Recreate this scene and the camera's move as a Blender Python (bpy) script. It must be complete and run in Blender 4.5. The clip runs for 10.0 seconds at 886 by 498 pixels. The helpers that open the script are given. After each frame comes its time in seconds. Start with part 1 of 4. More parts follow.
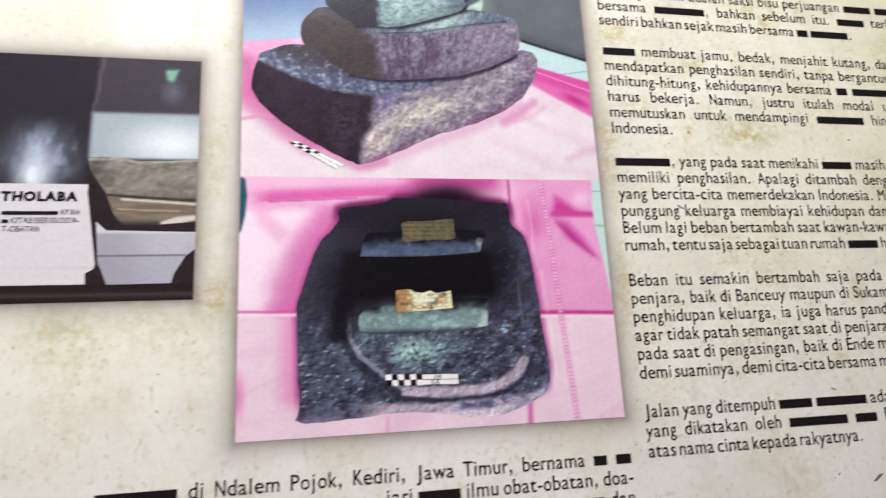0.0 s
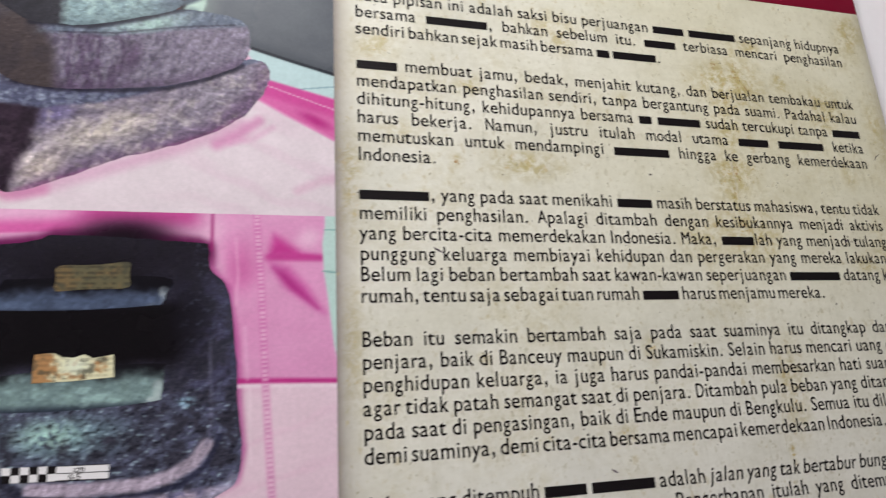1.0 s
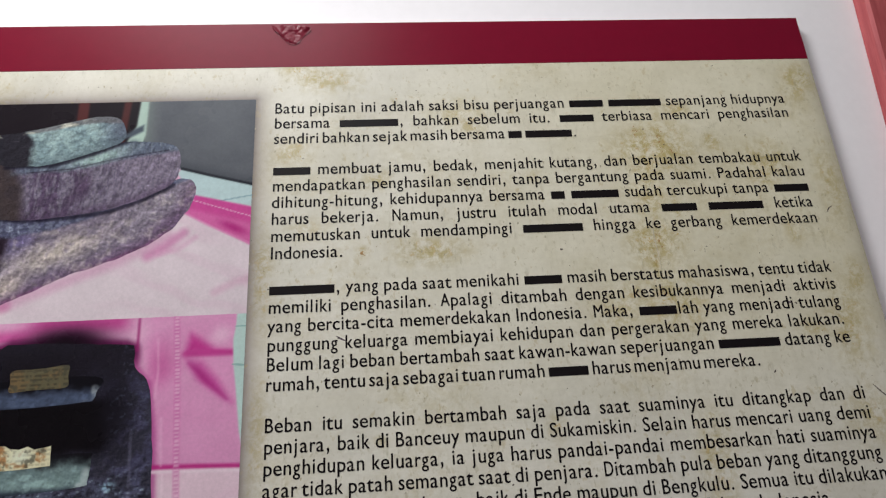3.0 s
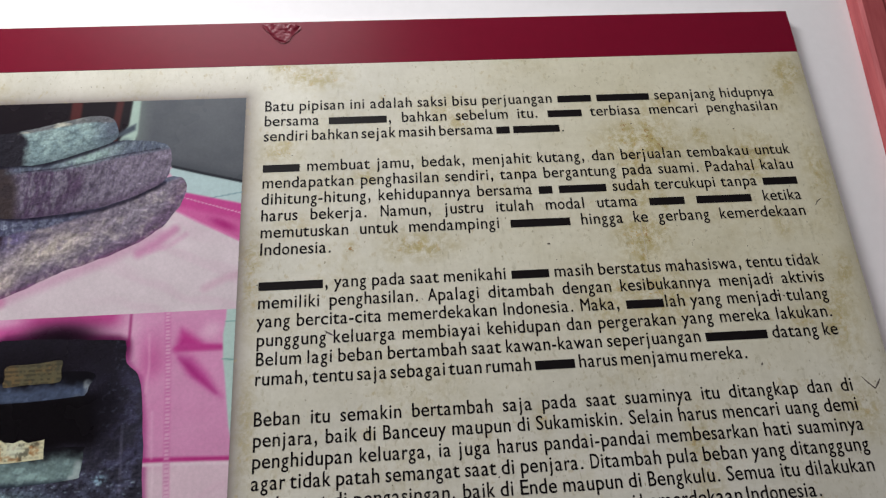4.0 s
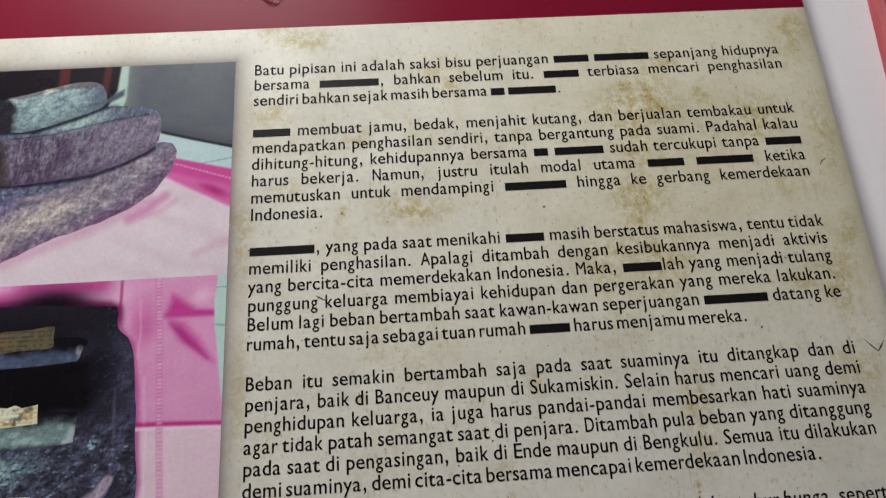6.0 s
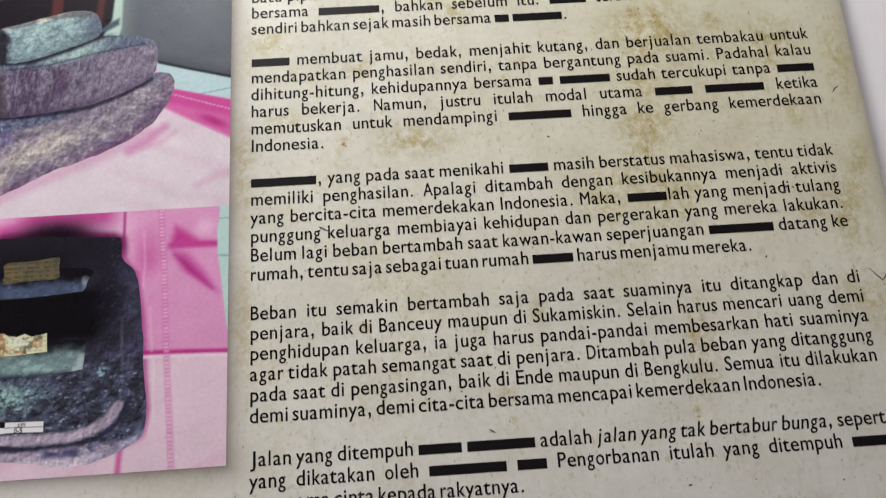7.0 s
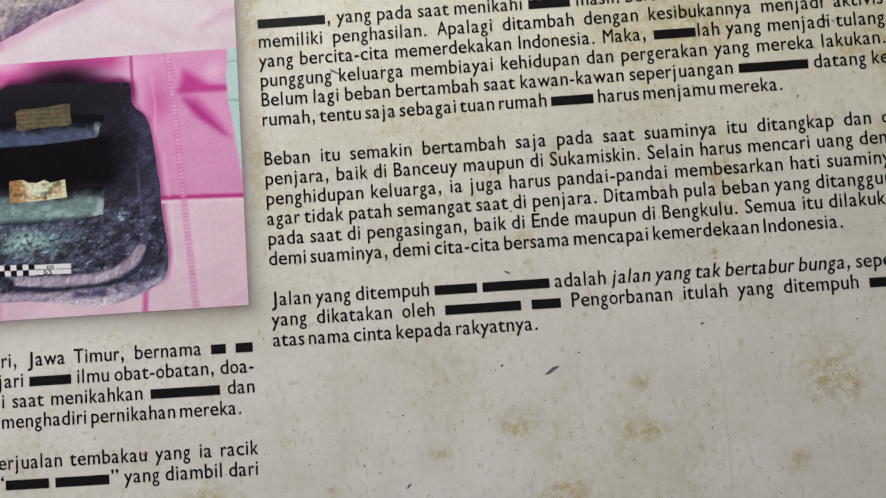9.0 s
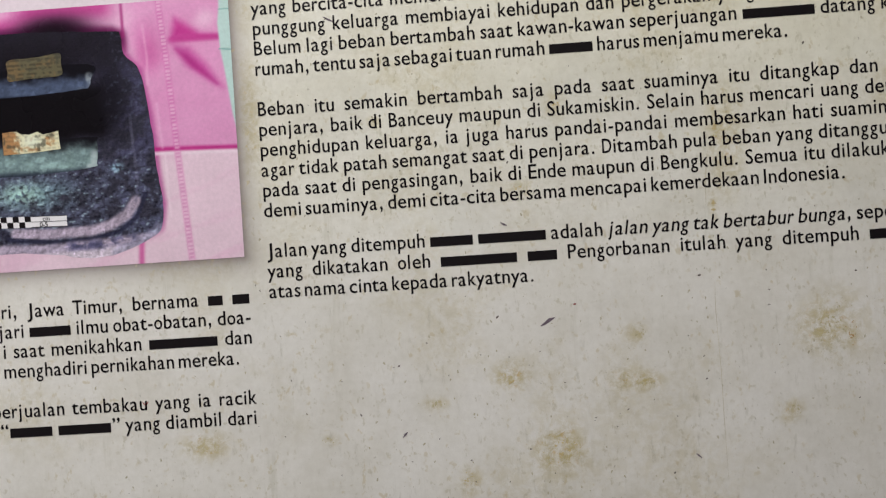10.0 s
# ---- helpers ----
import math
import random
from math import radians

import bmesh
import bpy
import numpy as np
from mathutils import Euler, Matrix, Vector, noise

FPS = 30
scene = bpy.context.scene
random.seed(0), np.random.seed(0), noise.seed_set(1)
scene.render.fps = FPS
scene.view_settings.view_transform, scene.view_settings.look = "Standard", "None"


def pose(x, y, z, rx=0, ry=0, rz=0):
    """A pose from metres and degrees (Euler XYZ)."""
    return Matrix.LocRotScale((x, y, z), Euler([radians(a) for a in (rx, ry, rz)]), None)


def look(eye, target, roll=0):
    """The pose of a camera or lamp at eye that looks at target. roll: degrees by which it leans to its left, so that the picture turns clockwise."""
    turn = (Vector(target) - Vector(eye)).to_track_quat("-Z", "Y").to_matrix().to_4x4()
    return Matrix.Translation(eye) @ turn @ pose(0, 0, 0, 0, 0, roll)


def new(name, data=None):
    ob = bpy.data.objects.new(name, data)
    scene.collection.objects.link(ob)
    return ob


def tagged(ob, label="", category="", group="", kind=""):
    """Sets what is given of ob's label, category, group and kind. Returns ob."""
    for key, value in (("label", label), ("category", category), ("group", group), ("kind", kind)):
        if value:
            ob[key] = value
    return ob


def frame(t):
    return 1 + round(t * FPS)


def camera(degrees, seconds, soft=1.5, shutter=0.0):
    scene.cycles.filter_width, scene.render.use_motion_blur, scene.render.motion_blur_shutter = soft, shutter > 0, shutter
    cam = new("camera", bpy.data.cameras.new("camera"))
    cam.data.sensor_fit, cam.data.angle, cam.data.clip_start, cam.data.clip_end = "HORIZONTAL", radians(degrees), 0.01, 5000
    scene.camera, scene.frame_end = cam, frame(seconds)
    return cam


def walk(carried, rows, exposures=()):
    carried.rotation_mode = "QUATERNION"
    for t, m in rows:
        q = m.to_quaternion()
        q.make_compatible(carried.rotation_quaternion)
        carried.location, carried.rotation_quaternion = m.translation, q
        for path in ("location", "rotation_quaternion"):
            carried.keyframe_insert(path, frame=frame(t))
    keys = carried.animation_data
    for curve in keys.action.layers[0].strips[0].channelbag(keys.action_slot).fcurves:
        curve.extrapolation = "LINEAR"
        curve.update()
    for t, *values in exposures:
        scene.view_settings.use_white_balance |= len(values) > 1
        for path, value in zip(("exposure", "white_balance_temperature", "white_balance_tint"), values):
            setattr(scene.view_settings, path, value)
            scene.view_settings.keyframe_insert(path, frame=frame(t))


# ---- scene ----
# the board's front lies in the plane y = 0, its text column begins at x = 0
cam = camera(71.7, 10.0, soft=1.25, shutter=0.33)
PATH = [
    (0, (-0.16563, -0.31237, 1.45780), (0.02212, 0.64740, 1.66656), -2.939),
    (0.2, (-0.14158, -0.31072, 1.45740), (0.06030, 0.64334, 1.67879), -3.068),
    (0.4, (-0.11234, -0.30516, 1.46406), (0.11574, 0.64136, 1.69224), -2.991),
    (0.5, (-0.09764, -0.30283, 1.46833), (0.13975, 0.64004, 1.70211), -3.079),
    (0.7, (-0.07076, -0.29295, 1.47378), (0.17437, 0.64523, 1.71819), -3.258),
    (0.8, (-0.05628, -0.28885, 1.47234), (0.18482, 0.64806, 1.72545), -3.346),
    (1, (-0.03431, -0.27867, 1.47372), (0.21516, 0.65557, 1.72858), -3.243),
    (1.2, (-0.00467, -0.27832, 1.47530), (0.22615, 0.65681, 1.74410), -3.382),
    (1.5, (0.03515, -0.27933, 1.48406), (0.19684, 0.66479, 1.77128), -3.703),
    (1.7, (0.05161, -0.28325, 1.48529), (0.17657, 0.66397, 1.78053), -3.570),
    (2, (0.06203, -0.29079, 1.48679), (0.15576, 0.65624, 1.79395), -3.462),
    (2.2, (0.06626, -0.29906, 1.48913), (0.15279, 0.64628, 1.80355), -3.536),
    (2.5, (0.06990, -0.31110, 1.48634), (0.14317, 0.63270, 1.80864), -3.536),
    (2.7, (0.06988, -0.31685, 1.48681), (0.14231, 0.62704, 1.80904), -3.560),
    (3.8, (0.07601, -0.32666, 1.48522), (0.13814, 0.61852, 1.80581), -3.676),
    (4, (0.08115, -0.32495, 1.48328), (0.13959, 0.62046, 1.80388), -3.698),
    (4.5, (0.08733, -0.32351, 1.48328), (0.14301, 0.62298, 1.80118), -3.785),
    (5, (0.09217, -0.32244, 1.48171), (0.14038, 0.62403, 1.80089), -3.745),
    (5.2, (0.09072, -0.32299, 1.48239), (0.13988, 0.62444, 1.79856), -3.777),
    (6.3, (0.09052, -0.31541, 1.47276), (0.12504, 0.64606, 1.74549), -3.811),
    (6.5, (0.09039, -0.31483, 1.47089), (0.12218, 0.65095, 1.72831), -3.798),
    (7, (0.09151, -0.31261, 1.46427), (0.11743, 0.66274, 1.68342), -3.784),
    (7.5, (0.09114, -0.31024, 1.45767), (0.10998, 0.67273, 1.64051), -3.716),
    (8, (0.08793, -0.30774, 1.45086), (0.10046, 0.68073, 1.60176), -3.795),
    (8.5, (0.08930, -0.30382, 1.44099), (0.09144, 0.69037, 1.54854), -3.759),
    (9, (0.09133, -0.30485, 1.43809), (0.07715, 0.69344, 1.49487), -3.757),
    (9.5, (0.09390, -0.30336, 1.43281), (0.07095, 0.69591, 1.46352), -3.740),
    (10, (0.09589, -0.30290, 1.43025), (0.06847, 0.69671, 1.43407), -3.765),
]
EXPOSURES = [(0.0, 0.30), (0.5, 0.18), (1.0, -0.02), (2.0, -0.19), (2.5, -0.30), (4.5, -0.46), (6.5, -0.27), (7.0, -0.14), (7.5, -0.10), (8.0, -0.09), (10.0, 0.02)]
walk(cam, [(t, look(eye, target, roll)) for t, eye, target, roll in PATH], EXPOSURES)

# ---- world and light ----
world = bpy.data.worlds.new("room_air")
scene.world = world
world.use_nodes = True
world.node_tree.nodes["Background"].inputs[0].default_value = (0.9, 0.92, 1.0, 1)
world.node_tree.nodes["Background"].inputs[1].default_value = 0.02


def area_lamp(name, eye, target, sx, sy, power, colour):
    data = bpy.data.lights.new(name, "AREA")
    data.shape, data.size, data.size_y, data.energy, data.color = "RECTANGLE", sx, sy, power, colour
    ob = new(name, data)
    ob.matrix_world = look(eye, target)
    return ob


# added lamp without a fixture, placed to match the brightness falloff over the board
area_lamp("unseen_overhead_lamp", (-0.30, -0.36, 2.38), (-0.30, -0.36, 0), 0.45, 0.08, 16, (0.99, 0.995, 1.0))
# unseen lamp, placed from the highlight on the red band
area_lamp("unseen_overhead_lamp", (-0.22, -0.78, 2.38), (-0.22, -0.78, 0), 0.45, 0.3, 8, (0.99, 0.995, 1.0))


# ---- materials ----
def lin(c):
    """Linear colour from 0..255 display values."""
    c = np.asarray(c, float) / 255
    return np.where(c <= 0.04045, c / 12.92, ((c + 0.055) / 1.055) ** 2.4)


class Nodes:
    """Short-hand for a node material round one Principled shader."""

    def __init__(self, name, rough=0.5, spec=0.5):
        self.mat = bpy.data.materials.new(name)
        self.mat.use_nodes = True
        self.tree = self.mat.node_tree
        self.bsdf = self.tree.nodes["Principled BSDF"]
        self.bsdf.inputs["Roughness"].default_value = rough
        self.bsdf.inputs["Specular IOR Level"].default_value = spec
        self.xyz = self.add("ShaderNodeTexCoord").outputs["Object"]

    def add(self, kind, **values):
        n = self.tree.nodes.new(kind)
        for k, v in values.items():
            key = int(k[1:]) if k[0] == "i" and k[1:].isdigit() else k
            if hasattr(v, "is_output"):
                self.tree.links.new(v, n.inputs[key])
            else:
                n.inputs[key].default_value = v
        return n

    def noise(self, scale, detail=4.0, rough=0.6, shift=(0, 0, 0), stretch=(1, 1, 1), twist=0.0):
        m = self.add("ShaderNodeMapping", Vector=self.xyz, Location=shift, Scale=stretch)
        return self.add("ShaderNodeTexNoise", Vector=m.outputs[0], Scale=scale, Detail=detail, Roughness=rough, Distortion=twist).outputs["Fac"]

    def ramp(self, value, a, b, lo=0.0, hi=1.0):
        n = self.add("ShaderNodeMapRange", i0=value, i1=a, i2=b, i3=lo, i4=hi)
        n.interpolation_type = "SMOOTHSTEP"
        return n.outputs[0]

    def math(self, op, a, b):
        n = self.tree.nodes.new("ShaderNodeMath")
        n.operation = op
        for s, v in zip(n.inputs, (a, b)):
            if hasattr(v, "is_output"):
                self.tree.links.new(v, s)
            else:
                s.default_value = v
        return n.outputs[0]

    def mix(self, fac, a, b, blend="MIX"):
        n = self.tree.nodes.new("ShaderNodeMix")
        n.data_type, n.blend_type = "RGBA", blend
        for s, v in ((n.inputs[0], fac), (n.inputs[6], a), (n.inputs[7], b)):
            if hasattr(v, "is_output"):
                self.tree.links.new(v, s)
            else:
                s.default_value = v
        return n.outputs[2]

    def attribute(self, name, out="Color"):
        n = self.tree.nodes.new("ShaderNodeAttribute")
        n.attribute_name = name
        return n.outputs[out]

    def link(self, socket, name):
        self.tree.links.new(socket, self.bsdf.inputs[name])

    def bump(self, height, strength, distance):
        n = self.add("ShaderNodeBump", Strength=strength, Distance=distance, Height=height)
        self.link(n.outputs[0], "Normal")

    def rgb(self, c):
        return (*[float(v) for v in lin(c)], 1.0)


def laminate_finish(n, base=0.33):
    """The satin film over the whole print: fine orange peel and uneven gloss."""
    n.link(n.ramp(n.noise(25, 3), 0.3, 0.7, base - 0.01, base + 0.02), "Roughness")
    n.bump(n.noise(900, 2), 0.06, 0.0004)


def parchment_material():
    n = Nodes("printed_parchment", 0.4, 0.15)
    base = n.attribute("ink")
    age = n.attribute("age", "Fac")
    cloudy = n.ramp(n.noise(22, 5, 0.62), 0.35, 0.68)
    col = n.mix(n.math("MULTIPLY", cloudy, 0.30), base, n.rgb((216, 212, 196)), "MULTIPLY")
    fine = n.ramp(n.noise(260, 4, 0.7), 0.3, 0.75)
    col = n.mix(n.math("MULTIPLY", fine, 0.16), col, n.rgb((196, 190, 178)), "MULTIPLY")
    # yellow stain halos and brown foxing inside them
    halo = n.math("MULTIPLY", age, n.ramp(n.noise(140, 7, 0.78, twist=0.4), 0.38, 0.62))
    col = n.mix(n.math("MULTIPLY", halo, 0.9), col, n.rgb((208, 192, 128)), "MULTIPLY")
    fox = n.math("MULTIPLY", n.ramp(age, 0.2, 0.9), n.ramp(n.noise(230, 6, 0.72, (3, 1, 2)), 0.54, 0.66))
    col = n.mix(n.math("MULTIPLY", fox, 0.6), col, n.rgb((190, 156, 88)))
    # greyish smudges, drawn out upright, and faint cross streaks
    for scale, shift, stretch, fac, c in ((150, (5, 0, 1), (1.5, 1, 0.45), 0.42, (176, 172, 150)), (60, (2, 0, 6), (1.8, 1, 0.16), 0.26, (190, 186, 160)), (52, (9, 0, 4), (0.16, 1, 1.6), 0.18, (196, 190, 170))):
        smudge = n.ramp(n.noise(scale, 5, 0.72, shift, stretch), 0.55, 0.72)
        gate = n.ramp(n.noise(26, 3, 0.6, (shift[2], 3, shift[0])), 0.42, 0.62)
        col = n.mix(n.math("MULTIPLY", n.math("MULTIPLY", smudge, gate), fac), col, n.rgb(c), "MULTIPLY")
    # small olive smudges in loose clusters
    for scale, shift, lo, fac, c in ((340, (4, 1, 9), 0.575, 0.36, (166, 156, 122)), (230, (8, 5, 2), 0.59, 0.42, (182, 164, 116))):
        smear = n.ramp(n.noise(scale, 3, 0.6, shift, (1, 1, 0.75), 0.3), lo, lo + 0.09)
        gate = n.ramp(n.noise(34, 3, 0.6, (shift[1], 6, shift[0])), 0.40, 0.58)
        col = n.mix(n.math("MULTIPLY", n.math("MULTIPLY", smear, gate), fac), col, n.rgb(c))
    # scattered dirt
    spot = n.ramp(n.noise(520, 2, 0.5, (7, 2, 4), (1, 1, 0.7)), 0.69, 0.75)
    gate = n.ramp(n.noise(46, 3, 0.6, (1, 8, 3)), 0.45, 0.6)
    col = n.mix(n.math("MULTIPLY", n.math("MULTIPLY", spot, gate), 0.5), col, n.rgb((120, 108, 90)))
    n.link(col, "Base Color")
    laminate_finish(n, 0.34)
    return n.mat


def photo_material(name="printed_photograph", grain=520.0, depth=0.35, rough_stone=False):
    n = Nodes(name, 0.35, 0.12)
    g = n.ramp(n.noise(grain, 5, 0.75), 0.28, 0.74, 0.9 - depth, 0.9 + depth * 0.6)
    col = n.mix(1.0, n.attribute("ink"), n.add("ShaderNodeCombineColor", i0=g, i1=g, i2=g).outputs[0], "MULTIPLY")
    if rough_stone:
        # pale grains and dark pits of the pictured rock
        clump = n.ramp(n.noise(90, 3, 0.6, (4, 0, 2)), 0.38, 0.62)
        pit = n.ramp(n.noise(640, 3, 0.6, (2, 0, 7), (1, 1, 1.3)), 0.52, 0.64)
        col = n.mix(n.math("MULTIPLY", pit, 0.25), col, n.rgb((112, 104, 112)), "MULTIPLY")
        chip = n.ramp(n.noise(700, 2, 0.55, (9, 0, 3), (0.8, 1, 1.2)), 0.60, 0.70)
        col = n.mix(n.math("MULTIPLY", n.math("MULTIPLY", chip, clump), 0.4), col, n.mix(1.0, col, (2.6, 2.6, 2.7, 1.0), "MULTIPLY"))
    n.link(col, "Base Color")
    laminate_finish(n, 0.27)
    return n.mat


def plain_print(name, c, rough=0.36, mottle=0.1, spec=0.28):
    n = Nodes(name, rough, spec)
    g = n.ramp(n.noise(140, 5, 0.7), 0.3, 0.7)
    n.link(n.mix(n.math("MULTIPLY", g, mottle), n.rgb(c), n.rgb([v * 0.6 for v in c])), "Base Color")
    laminate_finish(n, rough)
    return n.mat


def wall_paint(name, c, rough=0.75):
    n = Nodes(name, rough, 0.3)
    g = n.ramp(n.noise(3, 6, 0.6), 0.3, 0.7)
    f = n.ramp(n.noise(160, 3, 0.6), 0.3, 0.7)
    col = n.mix(n.math("MULTIPLY", g, 0.10), n.rgb(c), n.rgb([v * 0.85 for v in c]))
    n.link(n.mix(n.math("MULTIPLY", f, 0.05), col, n.rgb([v * 0.8 for v in c])), "Base Color")
    n.bump(n.noise(240, 3), 0.15, 0.0006)
    return n.mat


def red_wood():
    n = Nodes("red_stained_wood", 0.62, 0.25)
    g = n.ramp(n.noise(30, 6, 0.65, (0, 0, 0), (6, 6, 0.5)), 0.3, 0.7)
    n.link(n.mix(g, n.rgb((180, 92, 94)), n.rgb((154, 68, 72))), "Base Color")
    n.bump(n.noise(60, 4, 0.6, (0, 0, 0), (5, 5, 0.4)), 0.1, 0.0006)
    return n.mat


PARCHMENT = parchment_material()
PHOTO = photo_material(depth=0.07)
STONE_PRINT = photo_material("printed_stone_photograph", 760.0, 0.16, True)
INK = plain_print("black_ink", (27, 23, 25), 0.4, 0.15, 0.1)
RED = plain_print("dark_red_print", (120, 18, 43), 0.30, 0.10, 0.10)
TORN = plain_print("torn_red_film", (118, 20, 44), 0.36, 0.25, 0.14)
FOAM = plain_print("board_edge", (205, 200, 195), 0.6, 0.2)
WHITE = wall_paint("white_wall_paint", (243, 240, 243))
CEILING = wall_paint("ceiling_paint", (235, 235, 232))
FLOOR = wall_paint("floor_tile_grey", (170, 165, 158), 0.35)
WOOD = red_wood()
SPECK = plain_print("dark_fleck_print", (98, 88, 82), 0.4, 0.3)
STAIN_LINE = plain_print("brown_stain_line", (206, 198, 176), 0.4, 0.4)
SPECK_SOFT = plain_print("olive_fleck_print", (188, 180, 156), 0.4, 0.4)
STAINS = [plain_print("ochre_stain_print", (204, 184, 136), 0.4, 0.3, 0.15), plain_print("rust_stain_print", (186, 150, 104), 0.4, 0.3, 0.15), plain_print("moss_stain_print", (190, 180, 146), 0.4, 0.3, 0.15)]
MARK = plain_print("grey_violet_mark_print", (112, 98, 108), 0.4, 0.3, 0.15)
SPECK_RED = plain_print("reddish_fleck_print", (150, 62, 60), 0.4, 0.2)


# ---- mesh helpers ----
def part(name, bm, material, parent=None, label=""):
    """One mesh object out of a bmesh or a mesh, under a thing or a part."""
    if isinstance(bm, bmesh.types.BMesh):
        mesh = bpy.data.meshes.new(name)
        bm.to_mesh(mesh)
        bm.free()
    else:
        mesh = bm
    if material and not mesh.materials:
        mesh.materials.append(material)
    ob = new(name, mesh)
    ob.parent = parent
    return tagged(ob, label)


def box_bm(x0, x1, y0, y1, z0, z1, bevel=0.0, segments=2):
    bm = bmesh.new()
    bmesh.ops.create_cube(bm, size=1)
    for v in bm.verts:
        v.co = Vector(((x0, x1)[v.co.x > 0], (y0, y1)[v.co.y > 0], (z0, z1)[v.co.z > 0]))
    if bevel:
        bmesh.ops.bevel(bm, geom=bm.edges[:], offset=bevel, segments=segments, affect="EDGES", profile=0.5)
    return bm


def fractal(x, z, size, octaves=4, seed=0, gain=0.55):
    """Value noise, 0..1, of features about size wide; x and z are arrays."""
    total, amp, norm = np.zeros_like(x), 1.0, 0.0
    for o in range(octaves):
        px, pz = x / size + 17.3 * o + seed, z / size + 9.1 * o - seed
        ix, iz = np.floor(px).astype(np.int64), np.floor(pz).astype(np.int64)
        fx, fz = px - ix, pz - iz
        fx, fz = fx * fx * (3 - 2 * fx), fz * fz * (3 - 2 * fz)

        def lattice(a, b):
            h = np.sin((a * 127.1 + b * 311.7 + seed * 74.7 + o * 13.1)) * 43758.5453
            return h - np.floor(h)

        top = lattice(ix, iz) * (1 - fx) + lattice(ix + 1, iz) * fx
        low = lattice(ix, iz + 1) * (1 - fx) + lattice(ix + 1, iz + 1) * fx
        total, norm = total + amp * (top * (1 - fz) + low * fz), norm + amp
        amp, size = amp * gain, size / 2
    return total / norm


def relief(x, z, size, seed=0, octaves=3):
    """Side light over a rough surface, about -1..1, brighter on the slopes that face up and to the left."""
    d = size * 0.22
    return 1.5 * (fractal(x, z, size, octaves, seed, 0.65) - fractal(x - d * 0.7, z + d, size, octaves, seed, 0.65))


def step(a, b, v):
    t = np.clip((v - a) / (b - a), 0, 1)
    return t * t * (3 - 2 * t)


def blob(x, z, cx, cz, rx, rz, turn=0.0):
    """1 at the centre of a soft oval, 0 at its rim."""
    c, s = math.cos(radians(turn)), math.sin(radians(turn))
    u, w = ((x - cx) * c + (z - cz) * s) / rx, ((z - cz) * c - (x - cx) * s) / rz
    return 1 - step(0, 1, np.sqrt(u * u + w * w))


def to_line(x, z, points):
    """Distance from a polyline."""
    best = np.full_like(x, 1e9)
    for (ax, az), (bx, bz) in zip(points, points[1:]):
        dx, dz = bx - ax, bz - az
        t = np.clip(((x - ax) * dx + (z - az) * dz) / (dx * dx + dz * dz), 0, 1)
        best = np.minimum(best, np.hypot(x - ax - t * dx, z - az - t * dz))
    return best


def above(x, z, points):
    """Height over a polyline that runs to the right."""
    px, pz = zip(*points)
    return z - np.interp(x, px, pz)


def inside(x, z, points):
    """Whether each place lies in the polygon."""
    hit = np.zeros(x.shape, bool)
    for (ax, az), (bx, bz) in zip(points, points[1:] + points[:1]):
        if az != bz:
            hit ^= ((az > z) != (bz > z)) & (x < (bx - ax) * (z - az) / (bz - az) + ax)
    return hit


class Paint:
    """Ink laid down layer by layer at the places x, z (millimetres); colours are display values."""

    def __init__(self, x, z, colour):
        self.x, self.z = x, z
        self.c = np.tile(np.asarray(colour, float), (len(x), 1))

    def lay(self, mask, colour):
        m = np.clip(np.asarray(mask, float), 0, 1)[:, None]
        self.c = self.c * (1 - m) + np.asarray(colour, float) * m
        return self

    def shade(self, factor):
        self.c = self.c * np.asarray(factor, float)[:, None]
        return self

    def area(self, points, colour, soft=0.6):
        d = to_line(self.x, self.z, points + points[:1])
        sign = np.where(inside(self.x, self.z, points), d, -d)
        return self.lay(step(-soft, soft, sign), colour)

    def stroke(self, points, width, colour, strength=1.0):
        return self.lay(strength * (1 - step(width * 0.4, width, to_line(self.x, self.z, points))), colour)


def rounded(points, pieces=6, rough=0.0, seed=0):
    """A closed Catmull-Rom line through the points, worn by noise of that many millimetres."""
    out, n = [], len(points)
    for i in range(n):
        p = [np.array(points[(i + k) % n], float) for k in (-1, 0, 1, 2)]
        for j in range(pieces):
            t = j / pieces
            out.append(0.5 * (2 * p[1] + (p[2] - p[0]) * t + (2 * p[0] - 5 * p[1] + 4 * p[2] - p[3]) * t * t + (3 * p[1] - p[0] - 3 * p[2] + p[3]) * t ** 3))
    a = np.array(out)
    if rough:
        a[:, 0] += (fractal(a[:, 0], a[:, 1], 4, 3, seed) - 0.5) * 2 * rough
        a[:, 1] += (fractal(a[:, 0], a[:, 1], 4, 3, seed + 5) - 0.5) * 2 * rough
    return [tuple(q) for q in a.tolist()]


def ink_mesh(name, verts, faces, colours, extra=None):
    mesh = bpy.data.meshes.new(name)
    mesh.from_pydata(verts, [], faces)
    at = mesh.color_attributes.new("ink", "FLOAT_COLOR", "POINT")
    rgba = np.ones((len(verts), 4), np.float32)
    rgba[:, :3] = lin(np.clip(colours, 0, 255))
    at.data.foreach_set("color", rgba.ravel())
    for key, values in (extra or {}).items():
        a = mesh.attributes.new(key, "FLOAT", "POINT")
        a.data.foreach_set("value", np.asarray(values, np.float32))
    mesh.update()
    return mesh


